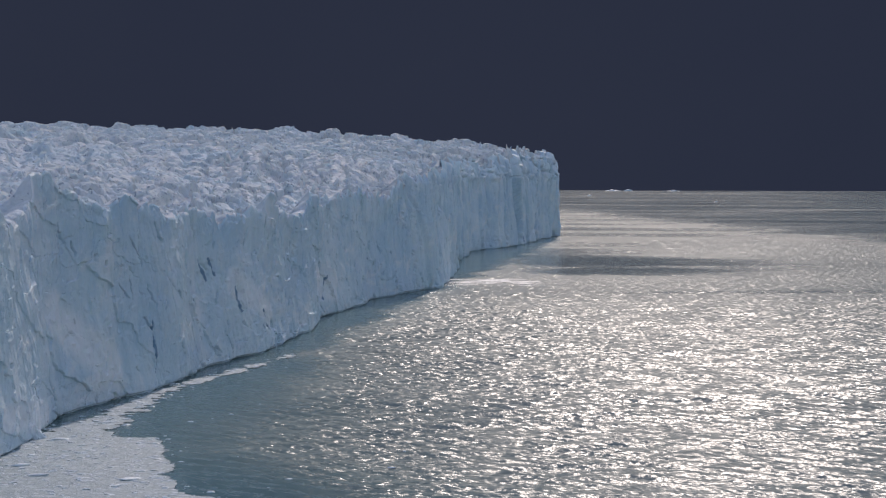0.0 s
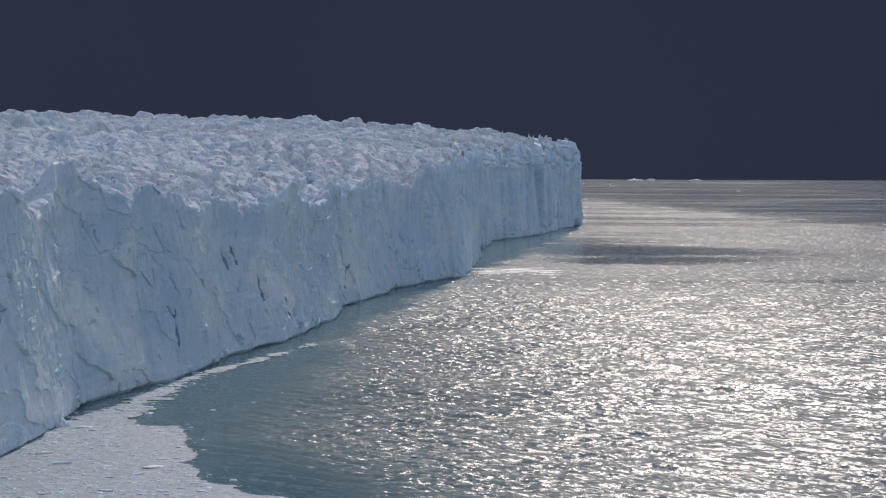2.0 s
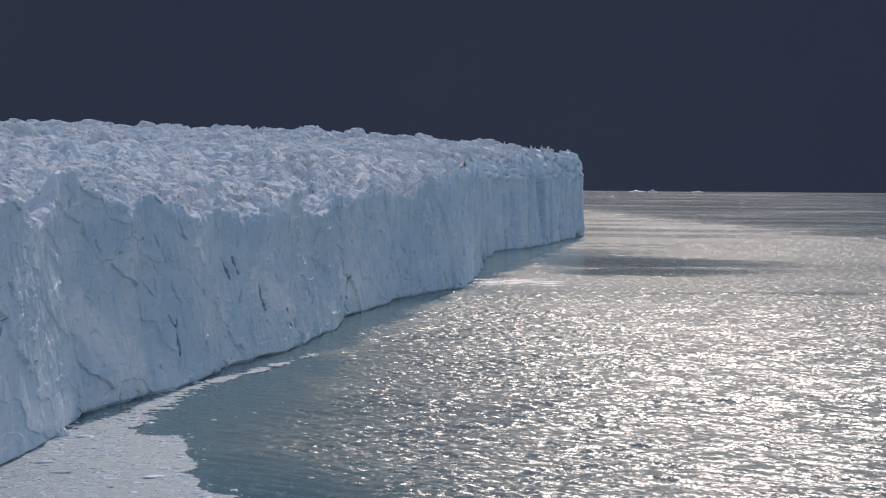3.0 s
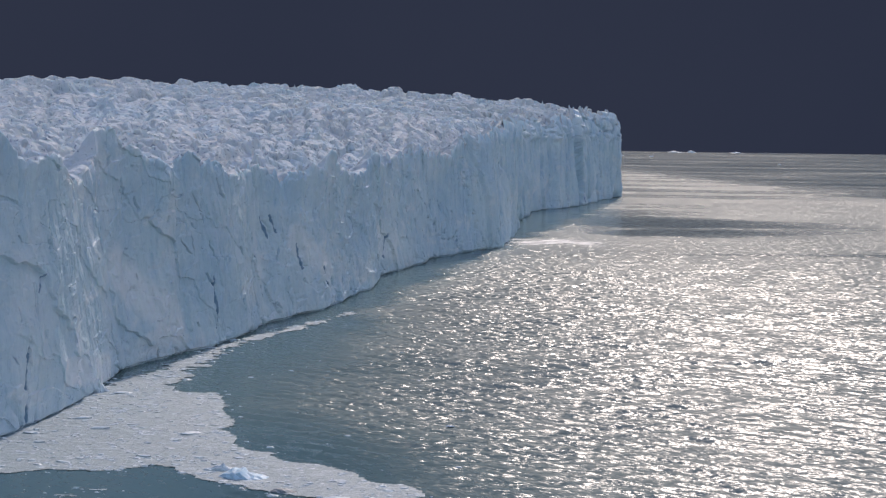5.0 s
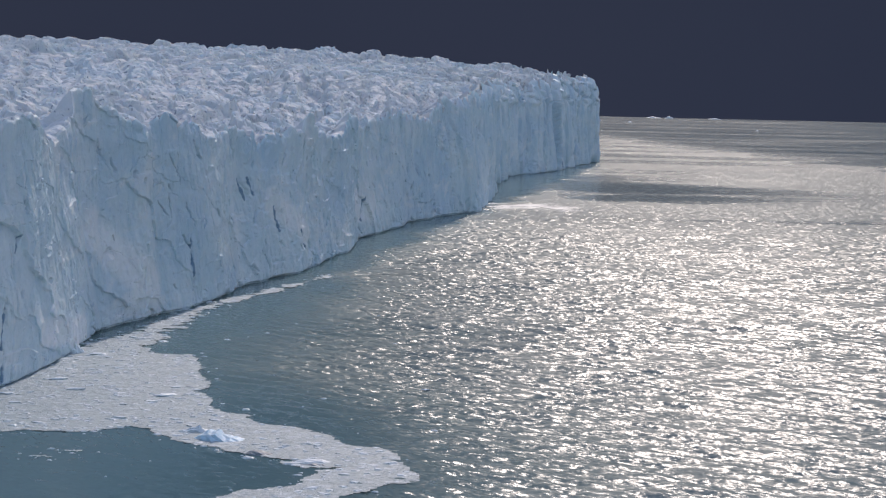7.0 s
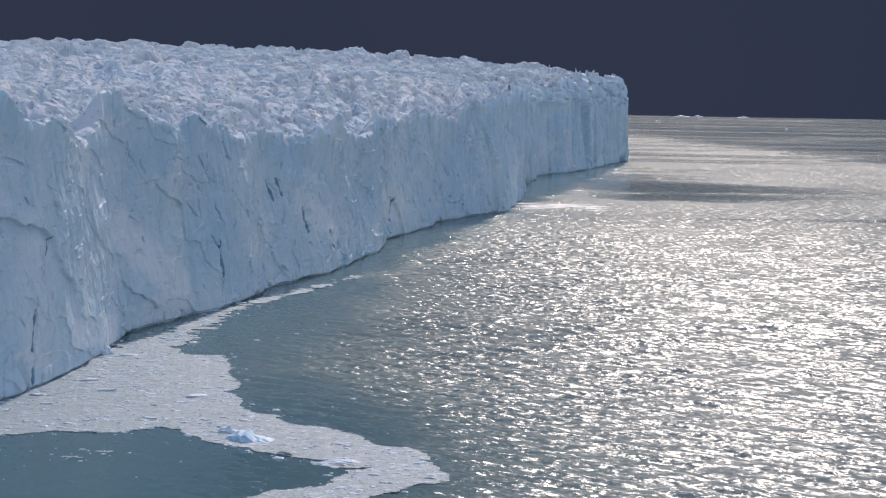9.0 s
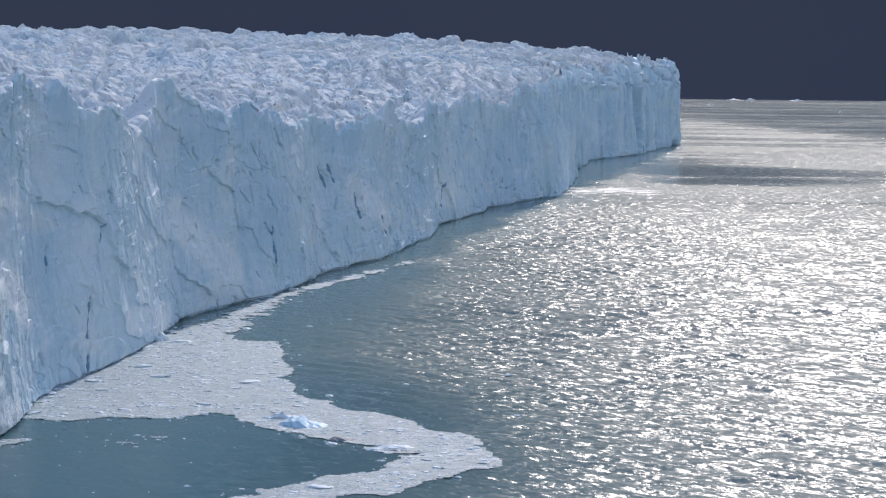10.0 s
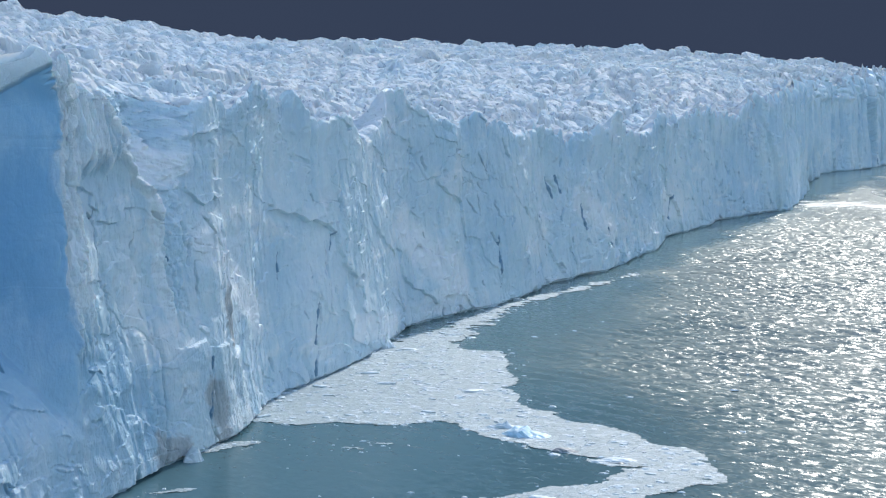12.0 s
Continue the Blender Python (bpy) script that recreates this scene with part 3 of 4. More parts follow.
def named_relief(y, z):
    """The large named shapes of the front: the tower's recessed flank, the gully beside it, and open cracks."""
    edge = tower_edge(z)
    d = -10.5 * smooth(edge - y, 0.0, 1.6) * smooth(z, 7, 23)
    d = d - 1.8 * smooth(y, 185, 189) * smooth(236 - y, 0, 18) * smooth(z, 9, 24)
    d = d - 0.6 * np.clip(z - 45.6 + 0.5 * fbm(y / 0.8, z / 2.0, 2, 148), 0, 7) * smooth(edge - 0.5 - y, 0, 1.2)          # snow cap over the flank
    # the white strip of long flutes behind the tower's edge, in two ribs
    strip = smooth(y, edge - 0.2, edge + 0.3) * smooth(195.6 - 0.10 * np.clip(z - 20, 0, 30) * 0.3 - y, 0, 0.8) * smooth(z, 14, 20)
    flute = saw((y + 0.05 * z + 0.9 * fbm(y / 2.5, z / 9.0, 3, 151)) / 1.0)
    nick = saw((z + 1.1 * y + 2.5 * fbm(y / 0.9, z / 3.0, 2, 150)) / 3.4) * smooth(fbm(y / 1.2, z / 5.0, 2, 149), -0.1, 0.4)
    d = d + strip * (0.55 - 0.16 * (y - edge) + 0.85 * flute + 0.45 * nick + 0.10 * fbm(y / 0.5, z / 1.6, 3, 152))
    d = d - strip * 0.9 * np.exp(-((y - edge - 2.2 - 0.02 * (48 - z)) / 0.45) ** 2) * smooth(z, 26, 34)
    # fins that hang over the plain wall beside it
    fins = smooth(y, 194.5, 195.5) * smooth(205.5 - y, 0, 1.2) * smooth(z + 2.2 * fbm(y / 0.6, y * 0, 2, 153), 37.5, 41.0)
    d = d + fins * (0.6 + 1.3 * saw((y + 0.05 * (z - 46.6) + 0.2 * fbm(z / 4.0, y / 3.0, 2, 154)) / 1.4) - 0.25 * (z - 43) + 0.08 * fbm(y / 0.5, z / 2.0, 3, 155))
    # a sharp ridge that runs down from them, and the chute behind it
    ridge = np.interp(z, (10, 18, 24, 30, 34, 40, 44.6, 47), (217.5, 217, 216.2, 215.5, 214.5, 206.5, 202, 200.5)) + 0.5 * fbm(z / 2.5, z * 0 + 3, 3, 156)
    right = np.interp(z, (10, 27, 38, 44, 47, 50), (219, 220, 223, 227, 230, 231)) + 0.7 * fbm(z / 3.0, z * 0 + 8, 3, 157)
    across = y - ridge
    low = smooth(z, 14, 22)
    rise = smooth(across, -1.6, 0.0) * smooth(7.0 - across, 0, 5.5)
    d = d + low * rise * (1.0 - 0.2 * np.clip(across, 0, 4) - 0.22 * rubble(y, z, 0.9, 164) + 0.5 * saw((across + 0.10 * z + 0.8 * fbm(z / 6.0, y / 2.0, 3, 158)) / 1.5) + 0.12 * fbm(y / 0.6, z / 1.6, 3, 159))
    chute = smooth(across, 0.3, 3.5) * smooth(right - y + 0.8 * fbm(z / 1.3, y / 1.3, 3, 165), -1.0, 4.0)
    d = d - chute * (0.36 * np.clip(z - 26, 0, 30) + 0.9 * ridged((y - 0.45 * z) / 2.2, z / 7.0, 3, 160) + 0.75 * rubble(y, z, 1.7, 162) + 0.25 * rubble(y, z, 0.8, 163))
    d = d - 1.6 * np.exp(-((y - 223.5 - 0.12 * (z - 41)) / 0.8) ** 2) * smooth(z, 38.5, 40.5) * smooth(46 - z, 0, 2)
    d = d + 1.5 * np.exp(-((y - 348) / 4.0) ** 2) * smooth(z, 22, 40)
    d = d + 2.0 * np.exp(-((y - 730) / 22.0) ** 2) - 3.0 * np.exp(-((y - 905) / 40.0) ** 2)
    d = d - cracks(y, z)
    return d


def slots(s, z):
    """Many short dark slots, upright or slanting, scattered over the face: their depth, 0 to 1."""
    out = np.zeros(s.shape)
    i, j = np.floor(s / 7.0), np.floor(z / 4.6)
    for a in (-1, 0, 1):
        for b in (-1, 0, 1):
            ci, cj = i + a, j + b
            on = hash2(ci, cj, 401) < 0.30
            px, pz = (ci + hash2(ci, cj, 402)) * 7.0, (cj + hash2(ci, cj, 403)) * 4.6
            lean = (hash2(ci, cj, 404) - 0.35) * -2.0
            long = 0.7 + 2.6 * hash2(ci, cj, 405) ** 2
            wide = (0.16 + 0.26 * hash2(ci, cj, 406)) * (1 + s / 900.0)
            dz = z - pz
            dx = s - px - lean * dz - 0.15 * np.sin(dz * 3.0 + px)
            out = np.maximum(out, on * np.clip(1.25 - np.abs(dx) / wide, 0, 1) * np.clip(2.0 - 2.0 * np.abs(dz) / long, 0, 1))
    return out


def face_relief(s, z, zc):
    """Metres by which the face stands out (towards the lake) from its smooth line."""
    lean = s + 0.10 * z + 2.0 * fbm(s / 40, z / 30, 2, 71)
    d = 3.2 * fbm(s / 46, z / 120, 3, 1)                                # buttresses and bays
    far = smooth(on_front(s)[1], 620, 900)
    d = d + (0.5 + 0.5 * far) * (ridged(lean / 11, z / 60, 3, 2) - 0.6) * 1.6    # upright ribs
    d = d + (0.35 + 5.0 * far) * (np.sqrt(np.abs(grain(lean / (10 + 26 * far), z / 130, 80))) - 0.5)    # columns between seams
    b1, b2, bi, bj, bx, by = cells(lean / 34 + 0.2 * fbm(s / 25, z / 30, 2, 171), z / 170, 170)    # great flat panels of the far front
    d = d + far * (smooth(b2 - b1, 0.0, 0.10) * (6.0 * (hash2(bi, bj, 172) - 0.5) + bx * 10.0 * (hash2(bi, bj, 173) - 0.5)) - 4.0 * np.exp(-((b2 - b1) / 0.05) ** 2))
    # the far front's upper third is broken into leaning lumps
    l1, l2, li, lj, lx, ly = cells(s / 15 + 0.3 * fbm(s / 11, z / 9, 2, 181), z / 8 + 0.2 * fbm(s / 9, z / 9, 2, 182), 180)
    broken = far * smooth(z + 2.5 * fbm(s / 22, s * 0, 2, 183), 42, 46)
    d = d - broken * (0.30 * np.clip(z - 43, 0, 30) + 3.2 * (hash2(li, lj, 184) - 0.5) + 2.2 * l1 ** 2 + 3.0 * np.exp(-((l2 - l1) / 0.12) ** 2) - 2.0)
    d = d + 0.42 * (1 - 0.7 * far) * (saw((lean + 3.0 * fbm(s / 18, z / 14, 3, 174)) / 8.0) - 0.5) * smooth(fbm(s / 16, z / 22, 2, 175), -0.3, 0.3)    # broken flutes
    d = d + 0.18 * fbm(lean / 6.0, z / 11, 4, 3) + 0.22 * fbm(s / 15, z / 6, 4, 4)      # flutes and lumps
    # spalled plates with crisp, slanting rims
    d1, d2, ci, cj, dx, dy = cells((s + 1.5 * z) / 24 + 0.3 * fbm(s / 16, z / 8, 3, 44), z / 24 + 0.25 * fbm(s / 18, z / 6, 3, 45), 6)
    plain = 1 - smooth(np.abs(on_front(s)[1] - 188.8), 4.0, 2.0)
    d = d + plain * (1 - 0.5 * far) * smooth(d2 - d1, 0.0, 0.014) * (0.42 * (hash2(ci, cj, 21) - 0.4) + dx * 1.5 * (hash2(ci, cj, 22) - 0.5) + dy * 1.1 * (hash2(ci, cj, 23) - 0.5))
    some = smooth(fbm(s / 22, z / 10, 2, 46), 0.1, 0.45)
    d = d - 0.35 * plain * some * np.clip(1 - (d2 - d1) / 0.012, 0, 1)
    e1, e2, ei, ej, ex, ey = cells((s - 0.8 * z) / 8.0 + 0.25 * fbm(s / 5, z / 4, 3, 47), z / 7.0 + 0.2 * fbm(s / 6, z / 3, 2, 49), 16)
    d = d + smooth(e2 - e1, 0.0, 0.04) * (0.24 * (hash2(ei, ej, 31) - 0.4) + ex * 0.7 * (hash2(ei, ej, 32) - 0.5))
    c1, c2, ki, kj, kx, ky = cells(s / 2.4 + 0.3 * fbm(s / 2, z / 1.2, 2, 28), z / 1.0, 26)                                  # crushed patches
    d = d + 0.24 * smooth(fbm(s / 40, z / 9, 3, 48), 0.2, 0.55) * (hash2(ki, kj, 27) - 0.3)
    d = d + 0.26 * (saw((lean + 0.12 * z + 1.2 * fbm(s / 6, z / 9, 3, 176)) / 3.1) - 0.5) * smooth(fbm(s / 20, z / 9, 2, 177), -0.25, 0.3)    # fine flutes
    d = d + 0.10 * fbm(s / 2.6, z / 3.4, 3, 9)
    d = d - 1.3 * plain * slots(s, z) * (1 - 0.3 * far) + 0.05 * fbm(s / 0.55, z / 1.5, 2, 19)
    crack = smooth(0.05 - np.abs(grain(lean / 17, z / 60, 77)), 0.0, 0.05) * smooth(grain(s / 30, z / 25, 78), 0.1, 0.4)
    d = d - (0.9 + 1.3 * far) * crack                                                   # upright cracks
    block, notch, tilt = crest_blocks(s, on_front(s)[1])
    top = smooth(z, zc - 12, zc)
    d = d + (0.6 * block - (0.8 + 2.6 * far) * notch) * smooth(z, zc - 16 - 14 * far, zc)
    d = d + top * (0.6 * (ridged(s / 4.5, z / 18, 2, 12) - 0.6) * 2 + 0.3)  # splintered edge
    d = d - (0.3 + 1.7 * far) * smooth(z, zc - 0.7 - 1.6 * far, zc) ** 2      # rounded rim
    d = d - 1.2 * smooth(0.55 - z, 0.0, 0.4) * (0.6 + 0.5 * grain(s / 15, s * 0, 13))   # wave-cut notch
    return d


def top_height(x, y, u, zc):
    """Height of the crevassed upper surface, u metres behind the front."""
    base = 13.5 * (1 - np.exp(-u / 120.0)) + 0.012 * u - 3.6 * smooth(u, 0, 6) * (1 - smooth(u, 10, 48))
    base = base + 14.0 * smooth(-x - 0.235 * y, 0, 185)
    base = base + 3.0 * fbm(x / 150, y / 150, 3, 51) * smooth(u, 0, 120)
    far = smooth(y, 500, 900)
    wx, wy = x + 2.5 * fbm(x / 14, y / 14, 3, 61), y + 2.5 * fbm(x / 14, y / 14, 3, 62)
    h = 1.4 * fbm(x / 26, y / 26, 3, 60)
    for size, tall, dome, gap, seed in ((13.0, 2.1, 0.9, 1.6, 63), (6.2, 1.8, 0.8, 1.6, 64), (2.8, 0.4, 0.25, 0.5, 66)):
        k = 1 + 0.5 * far
        d1, d2, ci, cj, dx, dy = cells(wx / size / k, wy / size / k, seed)
        tilt = dx * (hash2(ci, cj, seed + 1) - 0.5) + dy * (hash2(ci, cj, seed + 2) - 0.3)
        pit = smooth(grain(x / 7, y / 7, seed + 9), 0.25, 0.45)
        h = h + smooth(d2 - d1, 0.0, 0.16) * k * (tall * (hash2(ci, cj, seed + 3) - 0.4 + 0.7 * (hash2(ci, cj, seed + 4) > 0.9)) + dome * (1 - 1.3 * d1 ** 2) + 1.1 * tall * tilt) - gap * (0.5 + 2.6 * pit) * np.exp(-((d2 - d1) / 0.08) ** 2)
        wx, wy = wx + 0.8 * size, wy - 0.6 * size
    h = h + 0.28 * fbm(x / 2.0, y / 2.0, 3, 65) - 1.6 * smooth(u, 0, 40)
    h = h * (0.35 + 0.65 * smooth(u, 3, 22))
    h = h + 0.7 * (ridged(y / 4.0, x / 9.0, 3, 68) - 0.62) * np.exp(-u / 14) * smooth(u, 0.4, 2)
    return zc + base + h * smooth(u, 0.8, 7)


def spacing():
    """Distances along the front: close together where the path comes near, wider far off."""
    s, out = 0.0, []
    while s < LENGTH:
        out.append(s)
        y = on_front(s)[1]
        s += 1.2 if y < 170 else 0.08 if 184.0 < y < 196.0 else (0.06 + 0.00048 * y if y < 430 else 0.14 + 0.00098 * y)
    return np.array(out + [LENGTH])


def glacier():
    root = tagged(new("glacier"), "crevassed blue-white glacier ending in a sheer calving ice cliff", "glacier")
    s = spacing()
    x0, y0 = on_front(s)
    zc = crest_height(s)
    tx, ty = np.gradient(x0, s), np.gradient(y0, s)
    k = np.hypot(tx, ty)
    nx, ny = ty / k, -tx / k                       # towards the lake
    # face
    rows = 301
    v = np.linspace(0, 1, rows)[:, None]
    z = -2.0 + v * (zc[None, :] + 2.0)
    S = np.broadcast_to(s, z.shape)
    d = face_relief(S, z, zc[None, :]) + named_relief(np.broadcast_to(y0, z.shape), z) - (0.075 - 0.045 * smooth(y0, 900, 1200)) * z
    face = np.stack([x0 + nx * d, y0 + ny * d, z], -1)
    face[..., 1] += fbm(face[..., 0] / 3.0, z / 6.0, 4, 88) * smooth(v, 0.02, 0.1) * (0.1 - 0.02 * np.exp(-((y0 - 188) / 3.0) ** 2))
    face[..., 1] += 0.4 * fbm(face[..., 0] / 2.4, z / 2.0, 3, 89) * np.exp(-((y0 - 227) / 6) ** 4) * smooth(z, 24, 32)
    cuts = [int(i) for i in np.linspace(0, len(s) - 1, 13)]
    for a, b in zip(cuts[:-1], cuts[1:]):
        me = grid_mesh("ice_wall", face[::2 if y0[a] > 400 else 1, a:b + 1], soft=False)
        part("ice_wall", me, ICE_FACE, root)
    # upper surface, from the crest inland
    u = [0.0]
    while u[-1] < 640:
        u.append(u[-1] + 0.7 + 0.0060 * u[-1])
    u = np.array(u)[:, None]
    ex, ey = face[-1, :, 0], face[-1, :, 1]
    base = np.mean([np.interp(y0 + k, *np.array(CREST, float).T) for k in range(-36, 37, 6)], axis=0)

    def surface(deep, pick):
        X, Y = ex[pick] + INLAND[0] * deep, ey[pick] + INLAND[1] * deep
        edge = np.exp(-deep / 5.0)
        Z = top_height(X, Y, np.broadcast_to(deep, X.shape), zc[pick] * edge + base[pick] * (1 - edge))
        Z = np.where(deep > 0, Z, zc[pick])
        return np.stack([X, Y, Z], -1)

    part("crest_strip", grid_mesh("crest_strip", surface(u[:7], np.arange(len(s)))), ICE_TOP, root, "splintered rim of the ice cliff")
    pick = np.concatenate([np.arange(0, np.searchsorted(y0, 430), 3), np.arange(np.searchsorted(y0, 430), len(s))])
    if pick[-1] != len(s) - 1:
        pick = np.append(pick, len(s) - 1)
    top = surface(u, pick)
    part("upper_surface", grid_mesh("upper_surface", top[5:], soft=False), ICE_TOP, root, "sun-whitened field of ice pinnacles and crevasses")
    s, ex, ey, zc, Z = s[pick], ex[pick], ey[pick], zc[pick], top[..., 2]
    # the far and hidden sides, down to the water
    sides = []
    for edge_pts in (top[:, 0], top[:, -1], top[-1]):
        low = edge_pts.copy()
        low[:, 2] = -2
        sides.append(np.stack([low, edge_pts]))
    for pts in sides:
        part("side_wall", grid_mesh("side_wall", pts), ICE_FACE, root)
    return root, s, ex, ey, zc, u[:, 0], Z


def serac_mesh(seed):
    """A leaning, chipped block of ice that narrows to a blunt or pointed top, about one unit wide and two high."""
    rng = random.Random(seed)
    bm = bmesh.new()
    n = rng.randint(5, 7)
    lean = (rng.uniform(-0.3, 0.3), rng.uniform(-0.3, 0.3))
    blunt = rng.uniform(0.12, 0.55)
    rings = []
    for k, h in enumerate((-1.0, 0.0, 0.55, 1.05, 1.5, 1.8)):
        w = 1.0 - (1 - blunt) * (max(h, 0) / 1.8) ** rng.uniform(0.8, 1.6)
        ring = []
        for a in range(n):
            t = 2 * math.pi * (a + rng.uniform(-0.25, 0.25)) / n
            r = w * rng.uniform(0.75, 1.12)
            ring.append(bm.verts.new((r * math.cos(t) + lean[0] * h * h * 0.5, 0.75 * r * math.sin(t) + lean[1] * h * h * 0.5, h + rng.uniform(-0.14, 0.14))))
        rings.append(ring)
    for lo, hi in zip(rings, rings[1:]):
        for a in range(n):
            bm.faces.new((lo[a], lo[(a + 1) % n], hi[(a + 1) % n], hi[a]))
    tip = bm.verts.new((lean[0] * 1.8, lean[1] * 1.8, 1.9 + 0.3 * rng.random()))
    for a in range(n):
        bm.faces.new((rings[-1][a], rings[-1][(a + 1) % n], tip))
    bmesh.ops.recalc_face_normals(bm, faces=bm.faces)
    return from_bm("serac", bm)


def seracs(root, s, ex, ey, zc, u, Z):
    """Single pinnacles along the crest and just behind it, standing in the upper surface."""
    rng = random.Random(12)
    shapes = [serac_mesh(k) for k in range(16)]
    for me in shapes:
        me.materials.append(ICE_TOP)
    at, count = 40.0, 0
    while at < LENGTH - 8 and count < 295:
        i = int(np.searchsorted(s, at))
        far = min(max((float(ey[i]) - 300) / 900, 0), 1)
        size = rng.uniform(0.4, 1.0) + far * rng.uniform(0.9, 3.0)
        j = rng.randint(1, 4) if rng.random() < 0.4 + 0.3 * far else rng.randint(5, 45)
        z = float(Z[j, max(i - 2, 0):i + 3].min())
        ob = part("serac", rng.choice(shapes), ICE_TOP, root)
        ob.matrix_basis = pose(float(ex[i]) + INLAND[0] * u[j], float(ey[i]) + INLAND[1] * u[j], z - 0.25 * size, 0, 0, rng.uniform(0, 360)) @ Matrix.Diagonal((1.25 * size, 1.25 * size, size * rng.uniform(0.6, 0.95) * (1 + 0.45 * far), 1))
        at += rng.uniform(3.0, 7.0) * (1 - 0.35 * far)
        count += 1


GLACIER, *EDGE = glacier()
seracs(GLACIER, *EDGE)


# ---------------------------------------------------------------- brash ice and floes
def near_stroke(x, y, a, b, ra, rb):
    """How far inside a tapered stroke from a to b a point lies, in metres."""
    ax, ay, bx, by = *a, *b
    t = np.clip(((x - ax) * (bx - ax) + (y - ay) * (by - ay)) / ((bx - ax) ** 2 + (by - ay) ** 2), 0, 1)
    return ra + (rb - ra) * t - np.hypot(x - ax - t * (bx - ax), y - ay - t * (by - ay))


BRASH = (((-46, 311), (-42.5, 287), 10, 10.5), ((-62, 264), (-50, 266), 21, 21), ((-50, 270), (-54, 302), 17, 15), ((-40, 262), (-31, 254), 13, 9), ((-28, 250), (-8, 231), 9, 7.5),
         ((-8, 231), (-4, 222), 7, 6), ((-4, 220), (-14, 206), 6, 5), ((-56, 315), (-50, 345), 8, 5.0), ((-50, 345), (-45, 385), 4.4, 2.8), ((-45, 385), (-20, 461), 2.6, 1.6),
         ((-66, 224), (-61, 229), 2.2, 1.6), ((-48, 228), (-45, 227.5), 0.5, 0.4), ((-46, 232), (-43, 231.5), 0.5, 0.4), ((-65, 197), (-60, 201), 1.0, 0.3), ((-17, 206), (-24, 196), 5, 5))


def brash_field(x, y):
    f = np.full(x.shape, -9.0)
    for stroke in BRASH:
        f = np.maximum(f, near_stroke(x, y, *stroke))
    f = f + 1.8 * fbm(x / 9, y / 9, 4, 91) + 0.35 * fbm(x / 2.2, y / 3.0, 3, 92) - 0.2
    # leads of open water between the floes of the tongue, and strips of broken slush under the cliff
    for a, b, ra, rb in (((-21, 229.5), (-13, 227.5), 1.5, 0.3), ((-14, 222.5), (-8, 224.0), 0.6, 0.3)):
        f = np.minimum(f, -near_stroke(x, y, a, b, ra, rb) + 0.5 * fbm(x / 2, y / 1.5, 2, 93))
    return f - 2.6 * smooth(y, 312, 326) * smooth(470 - y, 0, 10) * np.clip(fbm(x / 9, y / 3.0, 3, 94) + 0.25, 0, 2)


def sheet(name, field, x0, x1, y0, y1, step, z, material, label, category):
    """A thin floating layer with a ragged rim, where field is above zero."""
    xs, ys = np.arange(x0, x1, step), np.arange(y0, y1, step)
    X, Y = np.meshgrid(xs, ys)
    keep = field(X, Y) > 0
    r, c = X.shape
    idx = np.arange(r * c).reshape(r, c)
    q = np.stack([idx[:-1, :-1], idx[:-1, 1:], idx[1:, 1:], idx[1:, :-1]], -1)[keep[:-1, :-1]]
    Z = z + 0.05 * fbm(X / 1.5, Y / 1.5, 3, 97)
    jx, jy = 0.35 * step * grain(X * 3.1, Y * 3.1, 5), 0.35 * step * grain(X * 3.1, Y * 3.1, 6)
    verts = np.stack([X + jx, Y + jy, Z], -1).reshape(-1, 3)
    used = np.unique(q)
    back = np.zeros(r * c, int)
    back[used] = np.arange(len(used))
    return tagged(part(name, quad_mesh(name, verts[used], back[q]), material), label, category, kind="stuff")


def slab_mesh(seed, tall=0.35):
    """An irregular slab of floating ice, about two metres across, with a broken upper face."""
    rng = random.Random(seed)
    bm = bmesh.new()
    n = rng.randint(6, 9)
    rings = []
    for h, k in ((-0.25, 0.85), (0.0, 1.0), (0.6 * tall, 0.93), (tall, 0.66)):
        ring = []
        for a in range(n):
            t = 2 * math.pi * (a + 0.5 * rng.random()) / n
            r = k * (0.75 + 0.4 * rng.random())
            ring.append(bm.verts.new((r * math.cos(t), 0.62 * r * math.sin(t), h + (0.35 * tall * (rng.random() - 0.4) if h > 0 else 0))))
        rings.append(ring)
    for lo, hi in zip(rings, rings[1:]):
        for a in range(n):
            bm.faces.new((lo[a], lo[(a + 1) % n], hi[(a + 1) % n], hi[a]))
    bm.faces.new(rings[-1])
    bm.faces.new(rings[0][::-1])
    return from_bm("ice_slab", bm)


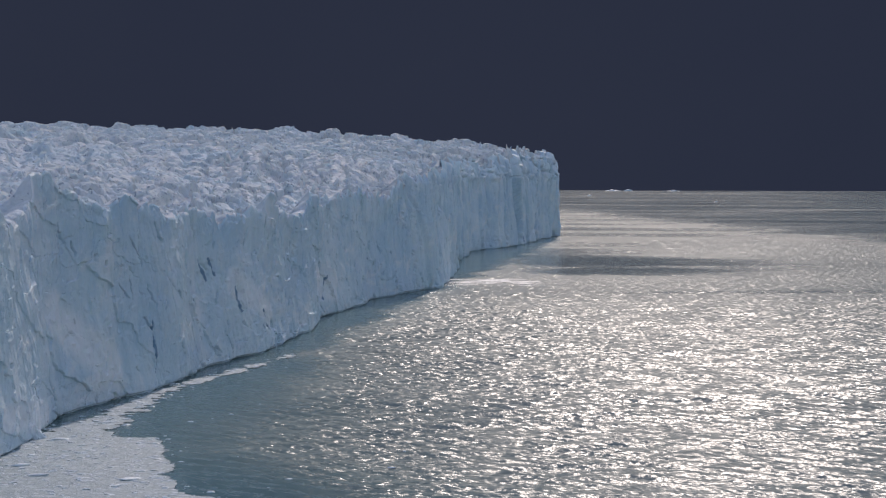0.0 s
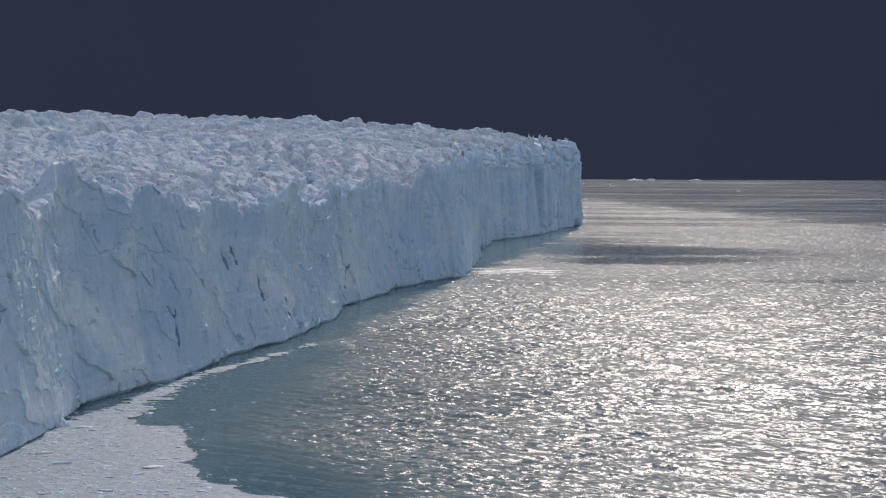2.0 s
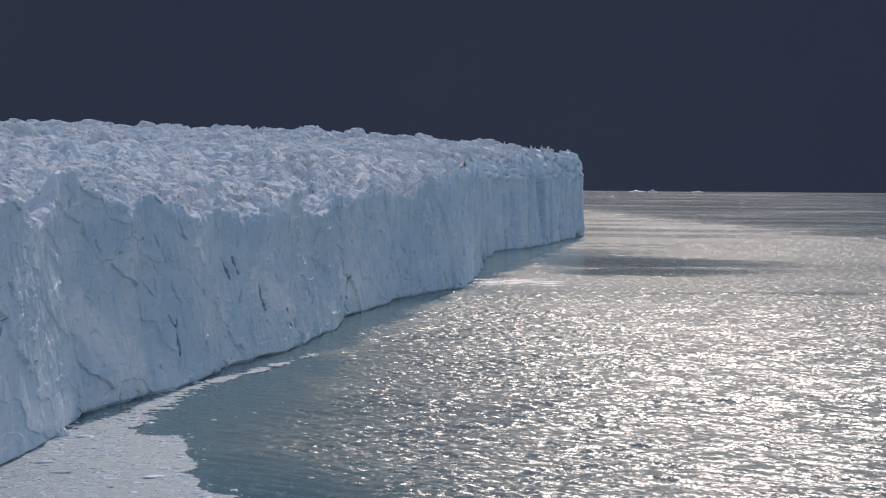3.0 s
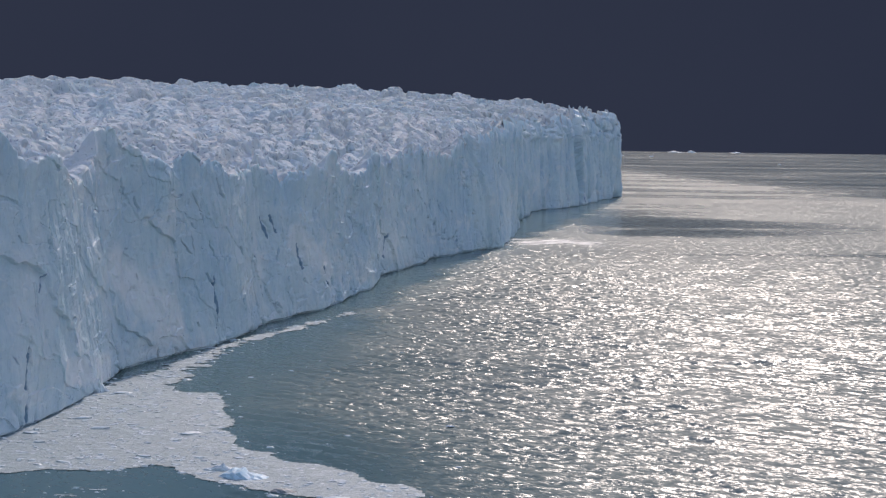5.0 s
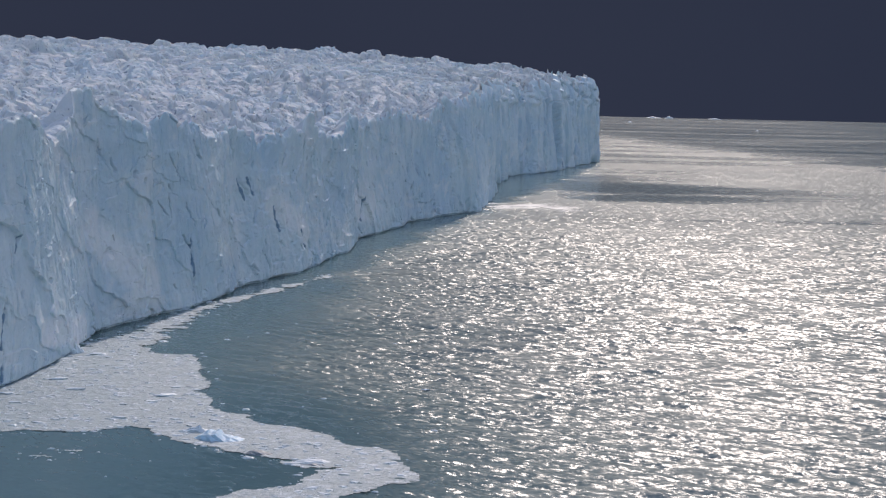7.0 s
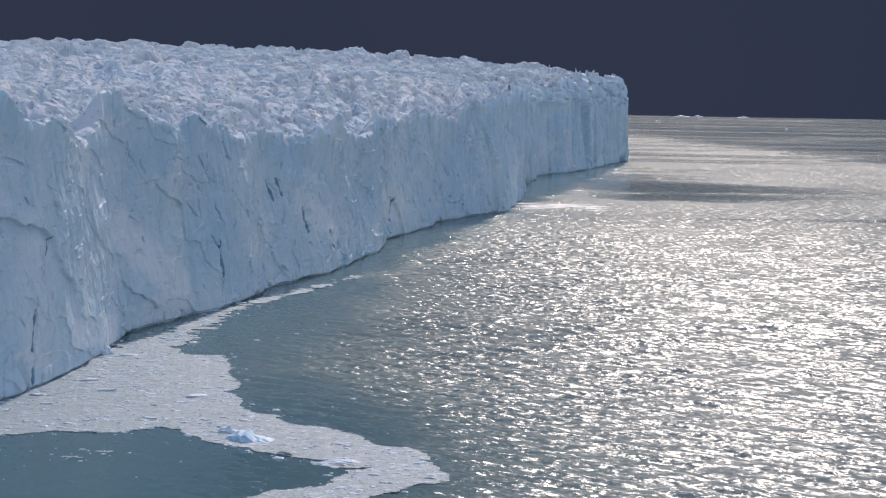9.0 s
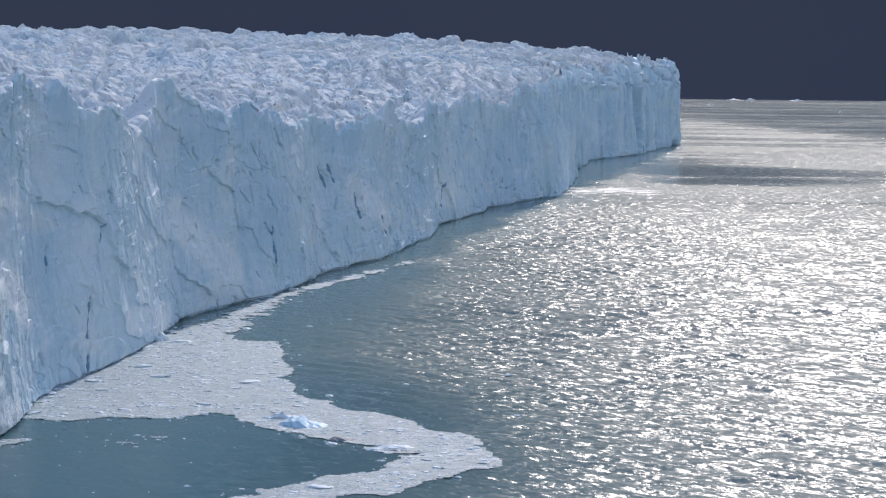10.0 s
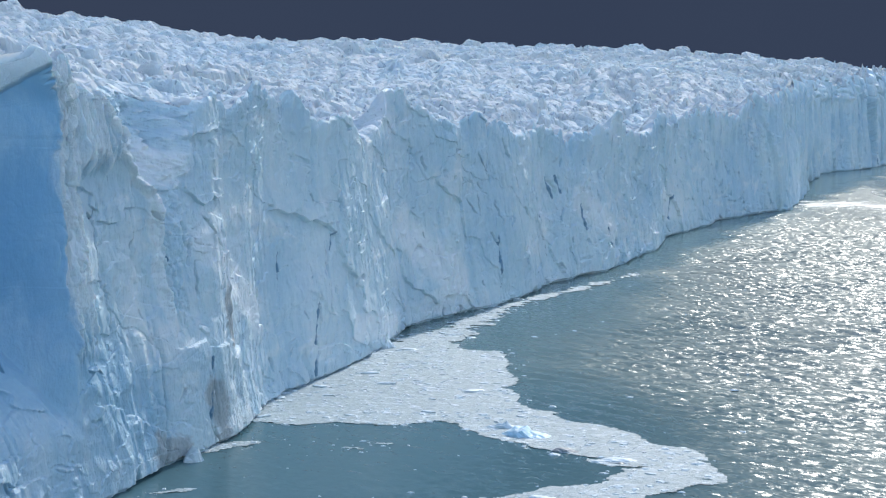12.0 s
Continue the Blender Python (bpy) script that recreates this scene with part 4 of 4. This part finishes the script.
def scatter_chips(count, seed):
    """Small brash pieces too many to count, in one mesh."""
    rng = np.random.RandomState(seed)
    x, y = rng.uniform(-75, 8, count * 6), rng.uniform(194, 465, count * 6)
    f = brash_field(x, y)
    ok = (f > 0.2) | ((f > -2.5) & (rng.rand(len(x)) < 0.12)) | ((f > -30) & (rng.rand(len(x)) < 0.006))
    x, y = x[ok][:count], y[ok][:count]
    verts, quads = [], []
    for k in range(len(x)):
        size = 0.11 + 0.6 * rng.rand() ** 4
        t = rng.rand() * 6.28
        h = size * (0.10 + 0.16 * rng.rand())
        b = len(verts)
        for lvl, kk in ((-0.05, 1.0), (h, 0.6)):
            for a in range(4):
                w = t + a * 1.571 + 0.5 * rng.rand()
                r = size * kk * (0.7 + 0.6 * rng.rand())
                verts.append((x[k] + 1.3 * r * math.cos(w), y[k] + 0.8 * r * math.sin(w), 0.05 + lvl))
        for a in range(4):
            c = (a + 1) % 4
            quads.append((b + a, b + c, b + 4 + c, b + 4 + a))
        quads.append((b + 4, b + 5, b + 6, b + 7))
    me = quad_mesh("brash_chips", np.array(verts), np.array(quads), False)
    return tagged(part("brash_chips", me, FLOE), "small white chips of brash ice in the slush", "brash ice", kind="stuff")


sheet("brash_slush", brash_field, -78, 8, 190, 466, 0.40, 0.07, SLUSH, "grey-white slush of packed brash ice on the lake", "brash ice")
scatter_chips(4800, 4)


def foam_field(x, y):
    d = 1 - np.hypot((x - 56) / 30, (y - 770) / 26)
    return 0.9 * d + 0.8 * fbm(x / 16, y / 5, 4, 33) - 0.45


sheet("foam", foam_field, 20, 95, 735, 805, 0.8, 0.06, FOAM, "streaks of white foam left by fallen ice", "foam")


# ---------------------------------------------------------------- floes, blocks and icebergs
def floes():
    """Larger floes that stand out of the slush, each a thing of its own."""
    rng = random.Random(7)
    shapes = [slab_mesh(k + 40) for k in range(9)]
    for me in shapes:
        me.materials.append(FLOE)
    made = 0
    while made < 40:
        x, y = rng.uniform(-72, 6), rng.uniform(196, 345)
        f = float(brash_field(np.array([x]), np.array([y]))[0])
        if f < 0.6:
            continue
        size = rng.uniform(0.35, 0.75) + (rng.random() ** 5) * 1.3
        ob = part("ice_floe", shapes[made % 9], FLOE)
        ob.matrix_basis = pose(x, y, 0.12, rng.uniform(-4, 4), rng.uniform(-4, 4), rng.uniform(-40, 40)) @ Matrix.Diagonal((1.5 * size, size, 0.5 * size, 1))
        tagged(ob, "small white floe frozen into the brash slush", "ice floe", "floes in the brash")
        made += 1


def berg_mesh(seed, length, width, tall, ridge=0.5, cuts=14):
    """A floating berg with a ragged ridge: a lofted hull, broken by noise."""
    rng = random.Random(seed)
    nx, na = cuts, 10
    pts = np.zeros((nx, na, 3))
    for i in range(nx):
        u = i / (nx - 1)
        env = max(math.sin(math.pi * min(max(u, 0.02), 0.98)), 0.05) ** 0.6
        hump = tall * env * (0.45 + 0.55 * math.exp(-((u - ridge) / 0.22) ** 2)) * rng.uniform(0.8, 1.15)
        for a in range(na):
            t = math.pi * a / (na - 1)
            k = rng.uniform(0.86, 1.12)
            pts[i, a] = ((u - 0.5) * length, -0.5 * width * env * math.cos(t) * k, hump * math.sin(t) ** 0.8 * k - 0.25)
    me = grid_mesh("berg", pts, True)
    me.polygons.foreach_set("use_smooth", np.zeros(len(me.polygons), bool))
    return me


def berg(name, seed, x, y, turn, length, width, tall, material, label, ridge=0.5):
    ob = part(name, berg_mesh(seed, length, width, tall, ridge), material)
    ob.matrix_basis = pose(x, y, 0, 0, 0, turn)
    return tagged(ob, label, "iceberg")


floes()
berg("small_iceberg", 3, -24.8, 241.5, -10, 8.4, 4.2, 1.7, BLUE, "low wedge of clear blue ice at the rim of the slush", 0.35)
berg("small_iceberg", 5, -28.6, 246.5, 4, 7.5, 1.8, 1.1, FLOE, "long white ridge of ice beside the blue wedge", 0.5)
berg("small_iceberg", 8, -18.6, 232.0, -8, 5.5, 2.2, 0.9, GREY, "dark dirty lump of ice at the edge of the pool", 0.4)
berg("small_iceberg", 14, -20.0, 229.6, 4, 4.5, 1.4, 0.45, FLOE, "flat white floe adrift beside dirty ice", 0.5)
berg("small_iceberg", 15, -11.0, 225.6, -3, 8.5, 1.2, 0.5, GREY, "low dirty floe half sunk in the brash", 0.5)
berg("small_iceberg", 9, -12.0, 227.5, 3, 9.5, 2.2, 0.7, FLOE, "long low white floe in the tongue of brash", 0.6)
berg("ice_block", 11, -59.5, 319.0, 20, 4.6, 3.4, 2.6, FLOE, "white block fallen from the cliff, aground at its foot", 0.5)
berg("ice_block", 12, -65.0, 216.0, 60, 3.2, 2.4, 2.2, FLOE, "white block fallen from the cliff beside dirty ice", 0.5)
for k, (x, y, turn, length, width, tall) in enumerate(((632, 4560, 5, 44, 18, 4.0), (676, 4590, -4, 26, 12, 5.5), (790, 4570, 3, 36, 12, 3.5),
                                                      (452, 3620, 0, 13, 6, 3.0), (405, 3760, 0, 14, 6, 2.4), (570, 2890, 0, 7, 4, 2.0))):
    berg("iceberg", 20 + k, x, y, turn, length, width, tall, FLOE, "small white iceberg drifting far out on the lake", 0.4 + 0.05 * k)
